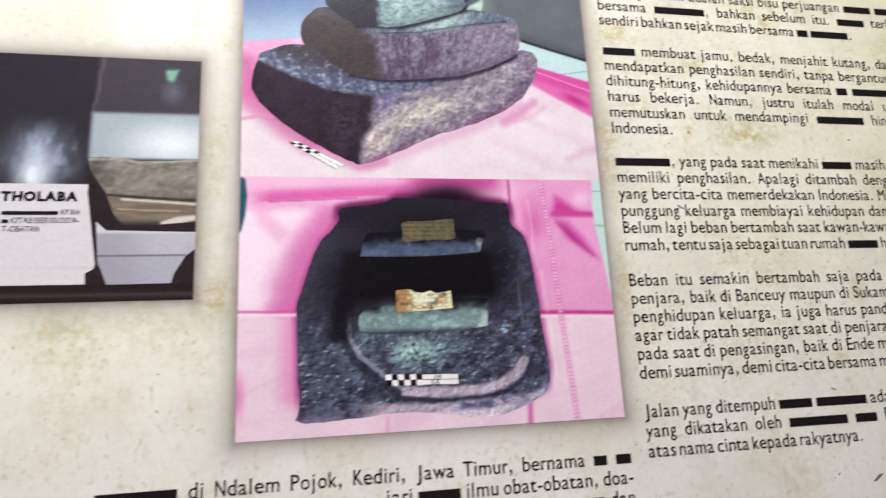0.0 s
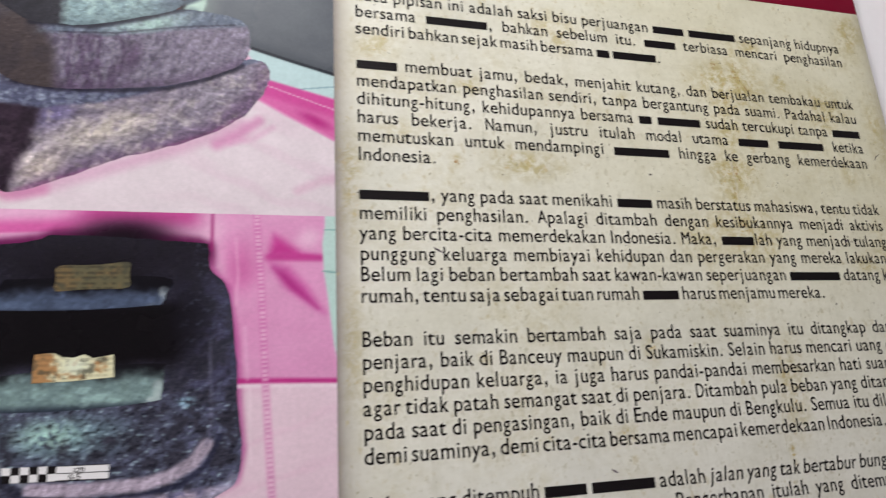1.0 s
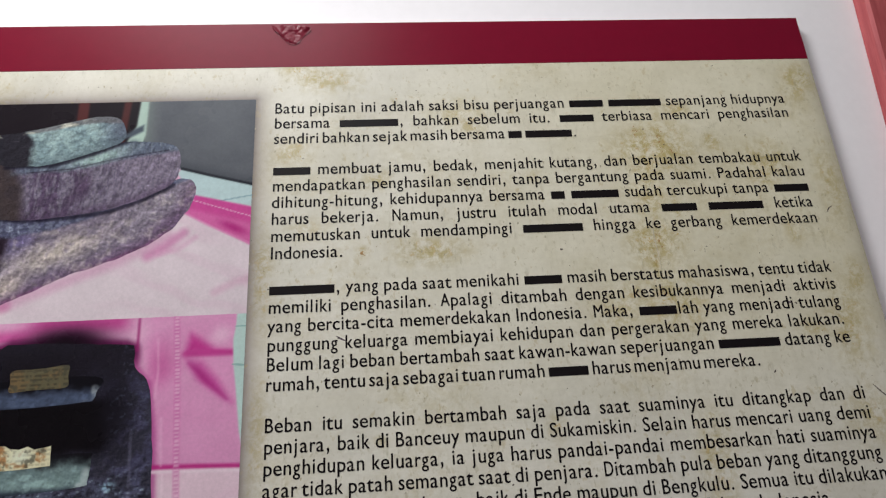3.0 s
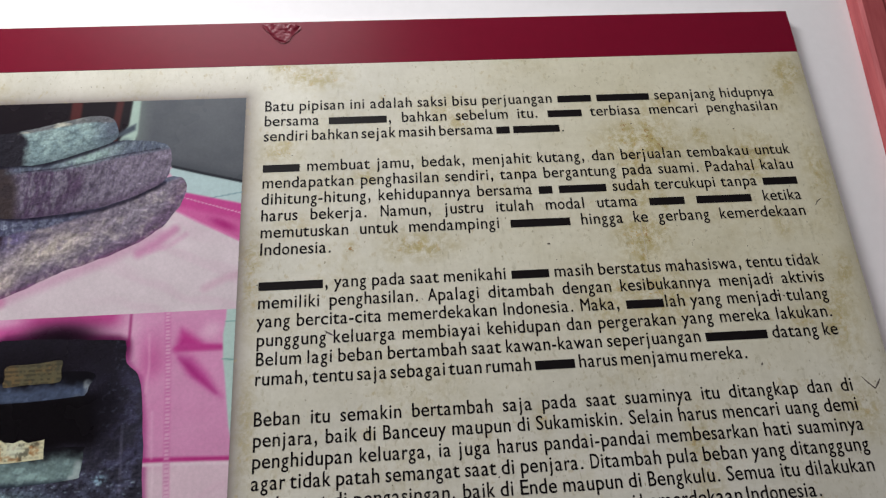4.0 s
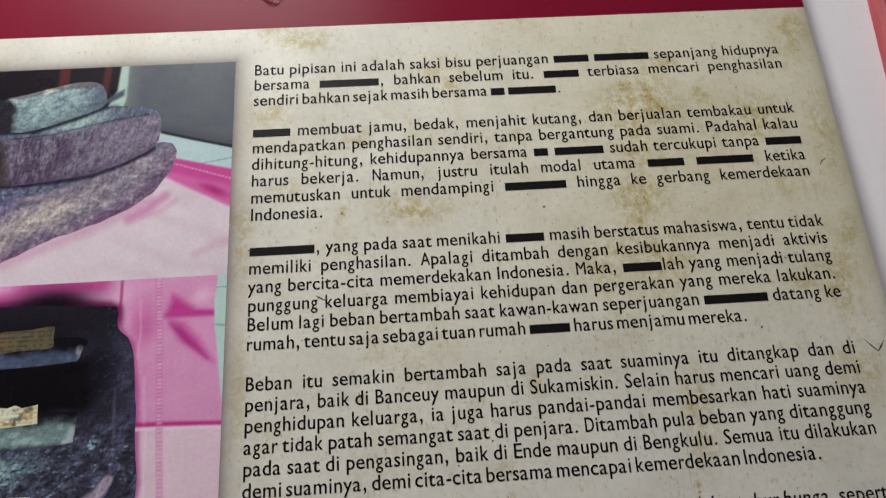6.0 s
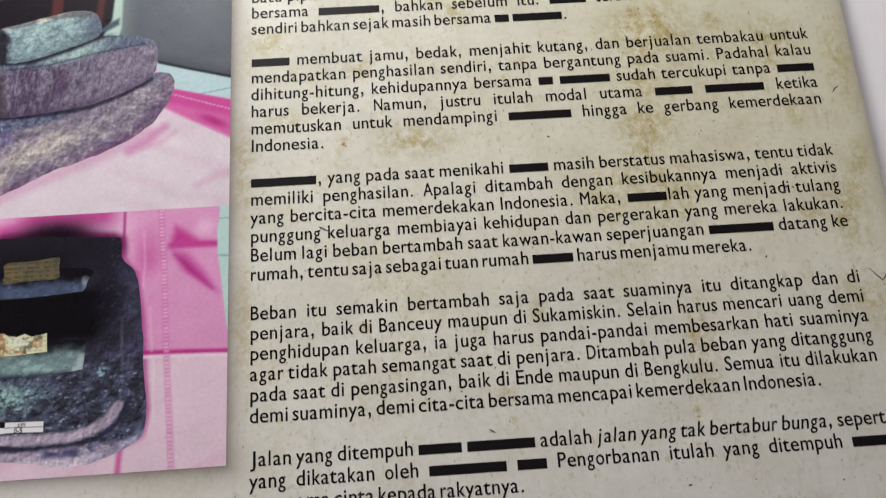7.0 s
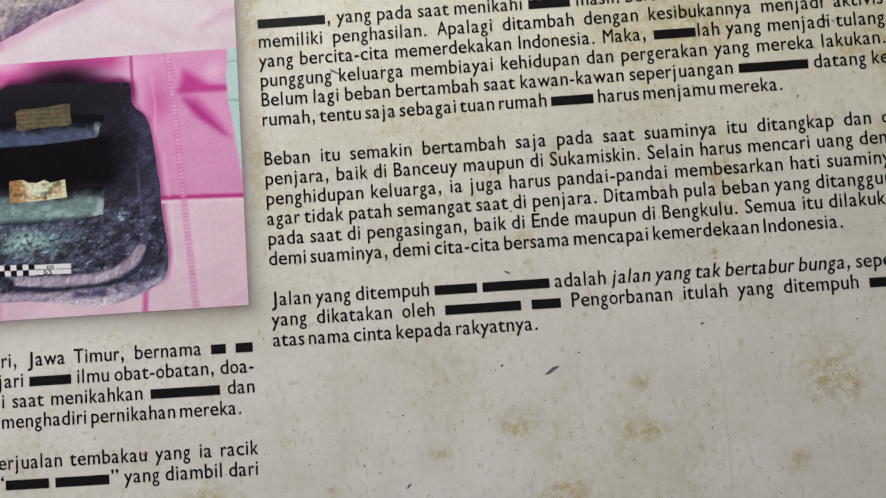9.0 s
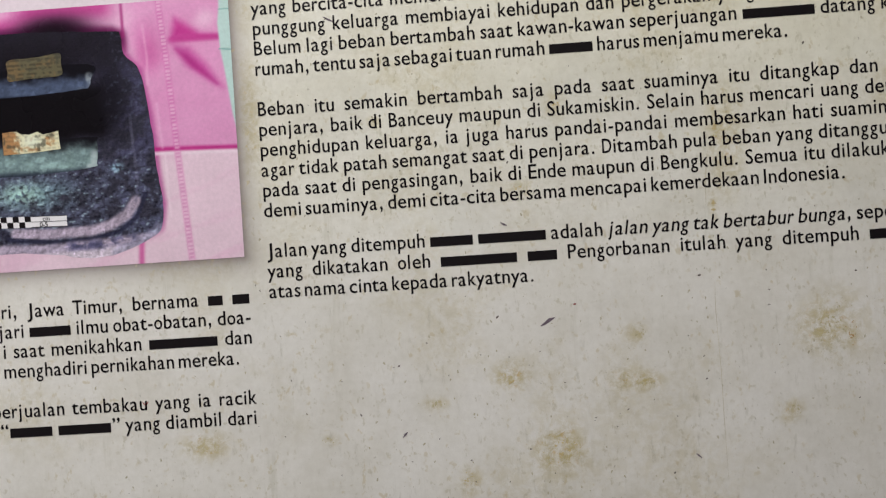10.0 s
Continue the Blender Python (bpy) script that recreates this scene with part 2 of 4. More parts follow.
def sheet_grid(x0, x1, z0, z1, dx):
    """Vertex places and quads of a flat upright sheet that faces -y."""
    nx, nz = max(2, round((x1 - x0) / dx) + 1), max(2, round((z1 - z0) / dx) + 1)
    gx, gz = np.meshgrid(np.linspace(x0, x1, nx), np.linspace(z0, z1, nz))
    i = np.arange(nx * nz).reshape(nz, nx)
    quads = np.stack([i[:-1, :-1], i[:-1, 1:], i[1:, 1:], i[1:, :-1]], -1).reshape(-1, 4)
    return gx.ravel(), gz.ravel(), quads.tolist()


def cut_out(points, dx):
    """Vertex places and triangles that fill a polygon evenly."""
    from mathutils.geometry import delaunay_2d_cdt
    a = np.array(points)
    gx, gz = np.meshgrid(np.arange(a[:, 0].min(), a[:, 0].max(), dx), np.arange(a[:, 1].min(), a[:, 1].max(), dx))
    gx, gz = gx.ravel(), gz.ravel()
    keep = inside(gx, gz, points) & (to_line(gx, gz, points + points[:1]) > dx * 0.5)
    verts = [Vector(p) for p in points] + [Vector((u, w)) for u, w in zip(gx[keep].tolist(), gz[keep].tolist())]
    n = len(points)
    v, _, f, *_ = delaunay_2d_cdt(verts, [(i, (i + 1) % n) for i in range(n)], [], 1, 1e-5)
    return np.array([p.x for p in v]), np.array([p.y for p in v]), [list(t) for t in f]


# ---- the room ----
def setting(name, bm, material, label):
    return tagged(part(name, bm, material), label, "wall" if "wall" in name else name, kind="structure")


setting("wall_north", box_bm(-3.2, 3.0, 0.0056, 0.16, 0, 2.42), WHITE, "white painted plaster wall behind the board")
setting("wall_south", box_bm(-3.2, 3.0, -4.15, -4.0, 0, 2.42), WHITE, "plain white painted wall")
setting("wall_west", box_bm(-3.35, -3.2, -4.15, 0.16, 0, 2.42), WHITE, "plain white painted wall")
setting("wall_east", box_bm(3.0, 3.15, -4.15, 0.16, 0, 2.42), WHITE, "plain white painted wall")
setting("floor", box_bm(-3.35, 3.15, -4.15, 0.16, -0.1, 0), FLOOR, "grey tiled floor")
setting("ceiling", box_bm(-3.35, 3.15, -4.15, 0.16, 2.42, 2.52), CEILING, "plain white ceiling")


def wall_moulding():
    """An upright stained moulding with a stepped profile, fixed to the wall beside the board."""
    bm = bmesh.new()
    profile = [(0, 0), (0, -0.009), (0.0015, -0.011), (0.0145, -0.012), (0.0160, -0.0085), (0.0172, -0.0085), (0.0182, -0.0118),
               (0.0210, -0.0122), (0.0222, -0.0070), (0.0250, -0.0065), (0.0268, -0.0135), (0.058, -0.016), (0.060, -0.014), (0.060, 0)]
    rings = [[bm.verts.new((x, y, z)) for x, y in profile] for z in (-0.65, 0.0, 0.65)]
    n = len(profile)
    for a, b in zip(rings, rings[1:]):
        for i in range(n):
            bm.faces.new((a[i], a[(i + 1) % n], b[(i + 1) % n], b[i]))
    bm.faces.new(rings[0]), bm.faces.new(rings[-1][::-1])
    bmesh.ops.recalc_face_normals(bm, faces=bm.faces[:])
    ob = part("trim", bm, WOOD)
    ob.matrix_world = pose(0.3842, 0.0054, 1.70, 0, 3.6, 0)
    return tagged(ob, "red-stained wooden moulding with stepped grooves on the wall", "moulding", kind="structure")


wall_moulding()

# ---- the board ----
LEFT, RIGHT, BOTTOM, TOP, BAND = -0.861, 0.3393, 0.90, 1.7497, 1.7177
panel = tagged(new("information_panel"), "cream parchment-printed information board with photographs and black text on the wall", "information board")
part("board", box_bm(LEFT, RIGHT, 0.0004, 0.0053, BOTTOM, TOP, 0.0006), FOAM, panel, "thin pale rigid board with a cut edge")

PHOTOS = {"left": (-0.420, -0.2290, 1.5020, 1.6283), "upper": (-0.2082, -0.0115, 1.5650, 1.6952), "lower": (-0.2082, -0.0115, 1.4340, 1.5650)}
# yellowed patches of the printed parchment: centre, half-widths, strength
PATCHES = [(0.116, 1.367, 0.009, 0.008, 1.0), (0.079, 1.355, 0.007, 0.004, 0.7), (0.093, 1.315, 0.006, 0.008, 1.0), (0.139, 1.332, 0.010, 0.010, 0.9), (0.180, 1.384, 0.006, 0.006, 0.7),
           (0.173, 1.362, 0.008, 0.006, 0.6), (0.272, 1.382, 0.018, 0.015, 1.0), (0.250, 1.342, 0.006, 0.006, 0.8), (-0.037, 1.341, 0.014, 0.008, 0.9), (0.222, 1.655, 0.026, 0.018, 0.9)]
PATCHES += [(0.217, 1.625, 0.012, 0.016, 0.9), (0.216, 1.598, 0.016, 0.014, 1.0), (0.328, 1.703, 0.012, 0.012, 1.0), (0.296, 1.644, 0.018, 0.014, 0.8), (0.028, 1.708, 0.022, 0.009, 0.9),
            (0.010, 1.660, 0.014, 0.010, 0.8), (0.109, 1.683, 0.020, 0.012, 0.7), (0.090, 1.596, 0.024, 0.009, 0.8), (0.222, 1.560, 0.022, 0.022, 0.9), (0.185, 1.556, 0.016, 0.014, 0.6)]
PATCHES += [(0.228, 1.476, 0.010, 0.030, 0.8), (0.318, 1.548, 0.016, 0.030, 0.7), (0.316, 1.494, 0.016, 0.016, 0.8), (-0.004, 1.580, 0.007, 0.030, 0.7), (-0.004, 1.508, 0.006, 0.03, 0.6),
            (-0.221, 1.572, 0.008, 0.03, 0.4), (-0.270, 1.486, 0.045, 0.016, 0.32), (-0.221, 1.502, 0.01, 0.01, 0.8), (0.330, 1.630, 0.010, 0.030, 0.7), (0.018, 1.612, 0.012, 0.008, 0.6)]
# a long drip stain and small brown spots
PATCHES += [(0.219, 1.64, 0.004, 0.05, 1.0), (0.214, 1.575, 0.003, 0.03, 1.0), (0.232, 1.61, 0.003, 0.02, 0.8), (0.262, 1.66, 0.006, 0.006, 0.8), (0.245, 1.682, 0.008, 0.005, 0.8), (0.30, 1.60, 0.006, 0.01, 0.7), (0.06, 1.64, 0.008, 0.006, 0.7), (0.15, 1.64, 0.006, 0.005, 0.6)]


# loose clusters of small stains: centre, half-widths, how many, which of the stain colours
CLUSTERS = [(0.2162, 1.6664, 0.0024, 0.0069, 10, 1), (0.2304, 1.6619, 0.0028, 0.0134, 12, 1), (0.2365, 1.6528, 0.0041, 0.0023, 7, 1), (0.2192, 1.6416, 0.0101, 0.0052, 12, 0), (0.2132, 1.5938, 0.0113, 0.0118, 26, 0), (0.2184, 1.5953, 0.0019, 0.0102, 10, 1),
            (0.2301, 1.6009, 0.002, 0.0034, 5, 0), (0.2163, 1.5638, 0.0069, 0.0112, 22, 0), (0.2166, 1.5654, 0.0025, 0.0045, 9, 1), (0.1978, 1.5664, 0.005, 0.0051, 9, 0), (0.0503, 1.5965, 0.0031, 0.0033, 7, 1), (0.0124, 1.6578, 0.0072, 0.0044, 8, 0)]
CLUSTERS += [(0.0108, 1.7161, 0.0086, 0.0049, 8, 0), (0.0707, 1.6923, 0.0017, 0.0032, 3, 1), (0.1159, 1.6747, 0.0075, 0.0085, 9, 0), (0.2915, 1.6476, 0.0055, 0.006, 9, 2), (0.2919, 1.6337, 0.0048, 0.0051, 7, 2), (0.3260, 1.6989, 0.0090, 0.0099, 20, 2),
             (0.2977, 1.5434, 0.0088, 0.005, 14, 0), (0.3288, 1.5693, 0.0052, 0.0098, 10, 2), (0.1469, 1.4978, 0.004, 0.0058, 8, 0), (0.1276, 1.4586, 0.0045, 0.0033, 8, 0), (0.2239, 1.4814, 0.002, 0.0063, 8, 0), (0.2209, 1.4435, 0.0014, 0.0077, 8, 0)]
CLUSTERS += [(0.0573, 1.4962, 0.0034, 0.0029, 6, 2), (0.1156, 1.3657, 0.0061, 0.0056, 16, 0), (0.0787, 1.3553, 0.0061, 0.0022, 7, 2), (0.0924, 1.3174, 0.0033, 0.0044, 9, 0), (0.1395, 1.3281, 0.0105, 0.0094, 34, 0),
             (0.181, 1.3839, 0.0038, 0.0028, 6, 2), (0.1816, 1.3603, 0.0077, 0.0039, 10, 2), (0.2744, 1.3823, 0.0129, 0.0142, 44, 2), (0.2822, 1.3776, 0.0038, 0.0077, 14, 1), (0.2542, 1.3431, 0.0032, 0.0038, 8, 2), (0.0256, 1.3402, 0.0034, 0.0022, 5, 2)]


def printed_sheet(name, x0, x1, z0, z1, dx, label=""):
    x, z, quads = sheet_grid(x0, x1, z0, z1, dx)
    p = Paint(x, z, (225, 222, 212))
    p.lay(fractal(x, z, 0.09, 4, 3) * 0.55, (220, 216, 200))
    p.lay(step(0.5, 0.8, fractal(x, z, 0.05, 4, 8)) * 0.55, (209, 206, 195))
    # the printed ground is yellower beside the long drip stain and greyer below
    p.lay(step(0.02, 0.26, x) * step(1.46, 1.60, z) * 0.6, (222, 215, 186))
    p.lay(step(1.50, 1.38, z) * 0.6, (221, 217, 214))
    age = np.zeros_like(x)
    for cx, cz, rx, rz, s in PATCHES + [(c[0], c[1], c[2] * 1.3, c[3] * 1.3, 0.8) for c in CLUSTERS]:
        age = np.maximum(age, s * blob(x, z, cx, cz, rx * 1.5, rz * 1.5))
    age = np.clip(age + 0.28 * step(0.45, 0.75, fractal(x, z, 0.04, 3, 21)), 0, 1)
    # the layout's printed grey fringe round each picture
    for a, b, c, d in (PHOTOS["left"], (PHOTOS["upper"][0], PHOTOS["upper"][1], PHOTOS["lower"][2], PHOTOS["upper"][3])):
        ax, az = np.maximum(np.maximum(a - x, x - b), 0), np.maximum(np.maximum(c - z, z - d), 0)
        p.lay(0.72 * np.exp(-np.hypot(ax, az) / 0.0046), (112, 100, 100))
    # a grey-brown tint deepens over the last millimetres before the right edge
    p.lay(0.42 * np.exp(-(RIGHT - x) / 0.005), (140, 132, 118))
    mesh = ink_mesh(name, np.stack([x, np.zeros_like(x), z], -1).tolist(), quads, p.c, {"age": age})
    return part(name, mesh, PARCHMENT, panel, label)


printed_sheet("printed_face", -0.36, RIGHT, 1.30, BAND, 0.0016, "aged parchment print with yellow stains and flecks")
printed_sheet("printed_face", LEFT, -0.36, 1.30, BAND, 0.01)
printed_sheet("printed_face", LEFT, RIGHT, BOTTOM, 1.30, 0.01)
part("header_band", box_bm(LEFT, RIGHT, -0.0001, 0.0003, BAND, TOP, 0.00005, 1), RED, panel, "dark red printed band along the top edge")


def film_tear():
    """A lifted, crumpled flake of the red film at the upper edge."""
    rim = [(-3.2, 47.3), (4, 47.6), (12, 47.2), (20.5, 45.8), (17.2, 41.0), (11.2, 33.4), (6, 35.4), (0.6, 41.6)]
    x, z, tris = cut_out(rounded(rim, 4, 1.1, 8), 0.6)
    edge = np.clip(to_line(x, z, rim[3:] + rim[:1]) / 1.6, 0, 1)
    lift = 0.0002 + 0.0005 * (1 - edge) * fractal(x, z, 5, 2, 3) + 0.0016 * fractal(x, z, 5, 3, 6) * edge
    mesh = bpy.data.meshes.new("film_tear")
    mesh.from_pydata(np.stack([x / 1000, -lift, 1.7 + z / 1000], -1).tolist(), [], tris)
    mesh.update()
    return part("film_tear", mesh, TORN, panel, "crumpled torn flake of glossy red film")


film_tear()

# ---- the printed photographs ----
MM = 0.0010195


def photograph(key, dx, colour, painter, label, origin):
    """The rectangular print of one picture; painter lays the ink in millimetres from the origin."""
    a, b, c, d = PHOTOS[key]
    x, z, quads = sheet_grid(a, b, c, d, dx)
    p = Paint((x - origin[0]) / MM, (z - origin[1]) / MM, colour)
    painter(p)
    mesh = ink_mesh("photograph", np.stack([x, np.full_like(x, -0.00008), z], -1).tolist(), quads, p.c)
    return part("photograph", mesh, PHOTO, panel, label)


def pictured(name, points, y, colour, painter, parent, origin, label="", material=None, dx=0.5):
    """One flat printed shape inside a picture."""
    x, z, tris = cut_out(points, dx)
    p = Paint(x, z, colour)
    painter(p)
    mesh = ink_mesh(name, np.stack([origin[0] + x * MM, np.full_like(x, y), origin[1] + z * MM], -1).tolist(), tris, p.c)
    ob = part(name, mesh, material or PHOTO, parent, label)
    return ob


def scale_bar(corners, y, parent, origin, squares=6):
    """A printed black and white measuring scale between four corners: lower left, lower right, upper right, upper left."""
    bm = bmesh.new()
    c = [np.array(q, float) for q in corners]

    def at(u, w, lift=0.0):
        q = (c[0] * (1 - u) + c[1] * u) * (1 - w) + (c[3] * (1 - u) + c[2] * u) * w
        return bm.verts.new((origin[0] + q[0] * MM, y - lift, origin[1] + q[1] * MM))

    base = part("scale_bar", box_like(bm, [at(0, 0), at(1, 0), at(1, 1), at(0, 1)]), CARD, parent, "black and white measuring scale")
    dark = bmesh.new()
    bm = dark
    for i in range(squares):
        u0, u1 = i * 0.5 / squares, (i + 1) * 0.5 / squares
        w0, w1 = ((0, 0.5), (0.5, 1))[i % 2]
        dark.faces.new([at(u0, w0, 0.00003), at(u1, w0, 0.00003), at(u1, w1, 0.00003), at(u0, w1, 0.00003)])
    for w0 in (0.0, 0.47, 0.95):
        dark.faces.new([at(0.5, w0, 0.00003), at(1, w0, 0.00003), at(1, w0 + 0.05, 0.00003), at(0.5, w0 + 0.05, 0.00003)])
    part("scale_marking", dark, INK, parent)
    return base


def box_like(bm, ring):
    bm.faces.new(ring)
    return bm


CARD = plain_print("white_card_print", (226, 222, 224), 0.36, 0.06)
UP, LOW, SIDE = (-0.2082, 1.5650), (-0.2082, 1.4340), (-0.2290, 1.5020)


def satin(p, seed, turn, dark, light, amount=0.5):
    """Soft wandering folds of cloth."""
    c, s = math.cos(radians(turn)), math.sin(radians(turn))
    u, w = p.x * c + p.z * s, p.z * c - p.x * s
    bend = fractal(u * 0.35, w, 16, 3, seed)
    wave = np.sin(w * 0.32 + bend * 9 + u * 0.03) * fractal(u, w, 40, 2, seed + 3)
    p.lay(step(0.15, 0.8, wave) * amount, light)
    p.lay(step(-0.15, -0.8, wave) * amount, dark)


# upper picture: three grinding stones stacked on a pink cloth
def paint_upper(p):
    x, z = p.x, p.z
    p.lay(step(46, 72, z) * step(50, 8, x) * 0.75, (240, 170, 206))
    p.lay(step(60, 74, z) * 0.6, (238, 150, 198))
    satin(p, 9, -20, (232, 190, 214), (246, 230, 238), 0.25)
    # shade of the stones on the cloth, and the folds
    p.lay(step(12, 0, to_line(x, z, [(2, 62), (4, 51), (9, 40), (23, 27), (34, 20)])) * 0.7, (196, 84, 146))
    p.lay(step(5, 0, to_line(x, z, [(34, 20), (48, 11), (60, 6), (72, 9)])) * 0.6, (214, 108, 164))
    p.lay(blob(x, z, 2, 46, 12, 16) * 0.8, (222, 112, 172))
    p.stroke([(0, 31), (10, 33), (20, 33)], 1.6, (226, 140, 186), 0.6)
    p.lay(step(6, 0, to_line(x, z, [(64, 7), (90, 17), (120, 29), (138, 37), (150, 44)])) * 0.45, (216, 146, 188))
    p.lay(step(5, 0, to_line(x, z, [(140, 33), (150, 39), (158, 46)])) * 0.6, (214, 124, 178))
    p.lay(step(3, 0, to_line(x, z, [(146, 34), (156, 37), (164, 43)])) * 0.4, (226, 156, 198))
    p.lay(step(4, 0, to_line(x, z, [(176, 12), (186, 17), (194, 19)])) * 0.5, (230, 178, 206))
    floor = [(0, 75), (31, 78.5), (60, 80), (154, 84), (193, 73)]
    p.lay(step(-0.6, 0.6, above(x, z, floor)), (170, 192, 212))
    p.lay(step(0, 26, above(x, z, floor)) * step(75, 30, x), (112, 134, 176))
    p.area([(152, 81), (162, 67.5), (194, 60), (194, 73), (154, 84.5)], (200, 224, 226))
    p.stroke([(176, 64), (194, 67)], 0.5, (150, 180, 190))
    band = [(156, 58), (162.4, 67.8), (194.5, 59.6), (194.5, 37)]
    p.area(band, (216, 84, 160), 0.8)
    p.lay(inside(x, z, band) * step(1.0, -3.0, above(x, z, [(156, 62), (176, 56), (194.5, 51)])) * 0.55, (232, 134, 188))
    p.lay(inside(x, z, band) * blob(x, z, 184, 48, 13, 4, -26) * 0.8, (186, 40, 128))
    for k in range(16):
        u = k / 16
        p.stroke([(161 + 33 * u, 65 - 11 * u), (162 + 33 * u, 64.6 - 11 * u)], 0.45, (248, 208, 230), 0.8)
    p.stroke([(158, 57), (170, 50), (194, 38)], 1.0, (236, 150, 200), 0.6)
    # grey wall, doorway and pale door edge
    wall = [(125, 96), (154, 84.2), (194, 73.2), (194, 129), (125, 129)]
    p.area(wall, (112, 116, 122))
    p.lay(inside(x, z, wall) * fractal(x, z, 18, 4, 5) * 0.7, (88, 90, 100))
    p.lay(inside(x, z, wall) * step(142, 128, x) * 0.6, (146, 160, 152))
    p.lay(inside(x, z, wall) * step(8, 0, above(x, z, [(154, 84.2), (194, 73.2)])) * 0.5, (70, 74, 82))
    p.stroke([(154, 84.2), (170, 79.6), (194, 73.2)], 1.2, (46, 48, 56))
    p.area([(48, 100), (132, 90), (132, 129), (48, 129)], (36, 30, 36))
    p.area([(93.5, 110), (99.5, 110), (99.5, 129), (93.5, 129)], (92, 48, 48), 1.0)
    p.area([(117, 100), (121, 100), (123, 129), (119, 129)], (88, 48, 48), 1.0)
    p.area([(121, 98), (131, 98), (132.5, 106), (132.5, 129), (128, 129), (127, 112)], (190, 214, 202), 0.9)
    p.area([(119, 103), (125, 105), (131, 108.5), (131, 112.5), (126, 110), (121, 106)], (84, 94, 106), 1.2)
    p.lay(blob(x, z, 126, 101, 6, 4) * 0.7, (90, 104, 112))
    p.shade(0.905 + 0.06 * fractal(x, z, 9, 3, 2))


upper = photograph("upper", 0.0006, (238, 222, 229), paint_upper, "printed photograph of stacked grinding stones on pink cloth", UP)


def paint_low_stone(p):
    x, z = p.x, p.z
    ridge = [(4, 66), (23, 57), (44, 49), (68.7, 46.4), (92.7, 51), (114, 58.5), (134.5, 66.2), (162, 79)]
    n, f, r = fractal(x, z, 7, 5, 4, 0.7), fractal(x, z, 1.8, 3, 44), relief(x, z, 5, 71)
    h = above(x, z, ridge) + 2.0 * (fractal(x, z, 5, 3, 12) - 0.5)
    right = step(-3.0, 3.0, x - np.interp(z, [8, 17.6, 30, 46.4], [60.7, 61.4, 65.8, 68.7]) + 7 * (n - 0.5))
    p.lay(0.5 * step(0.35, 0.7, n), (64, 48, 64))
    p.lay(blob(x, z, 52, 30, 14, 22, 10) * 0.45 * step(0.4, 0.6, f), (94, 78, 92))
    p.lay(right, (136, 126, 142))
    p.lay(right * step(-13, -3, h) * step(88, 72, x) * 0.75, (100, 92, 136))
    p.lay(right * blob(x, z, 94, 38, 40, 12, 24) * step(0.25, 0.55, n) * 0.95, (200, 188, 178))
    p.lay(right * blob(x, z, 70, 18, 17, 11, 35) * step(0.25, 0.5, n) * 0.95, (206, 190, 182))
    p.lay(right * blob(x, z, 138, 60, 24, 12, 26) * step(0.3, 0.6, f) * 0.6, (158, 150, 162))
    p.lay(right * step(10, 1, to_line(x, z, [(72, 9), (88, 17), (120, 30), (138, 38), (158, 57), (163, 70)])) * 0.65, (106, 80, 112))
    p.lay(right * step(3, 0.5, to_line(x, z, [(62, 7), (88, 17), (120, 30), (138, 38), (150, 46)])) * 0.5, (150, 84, 130))
    p.lay(right * step(0.5, 0.72, fractal(x, z, 4, 4, 61)) * 0.4, (208, 198, 190))
    p.lay(right * step(0.46, 0.28, f) * 0.25, (84, 70, 92))
    top = step(-1.2, 1.2, h)
    p.lay(top, (82, 84, 108))
    p.lay(top * step(0.42, 0.65, f) * 0.6, (140, 146, 168))
    p.lay(top * step(74, 40, x) * step(5, 15, h) * 0.75, (64, 56, 60))
    p.lay(top * step(0.58, 0.70, f) * step(0.0, 0.12, r) * step(90, 60, x) * 0.6, (172, 184, 198))
    p.lay(step(2.2, 0.2, to_line(x, z, [(44, 73), (56, 58), (74, 55.5), (97, 56.8), (118, 59.5), (136, 66.4), (150, 74)])) * 0.8, (34, 30, 44))
    p.shade(0.99 + (0.2 + 0.4 * right) * np.clip(r, -0.8, 0.8) + 0.20 * relief(x, z, 1.8, 5, 2))


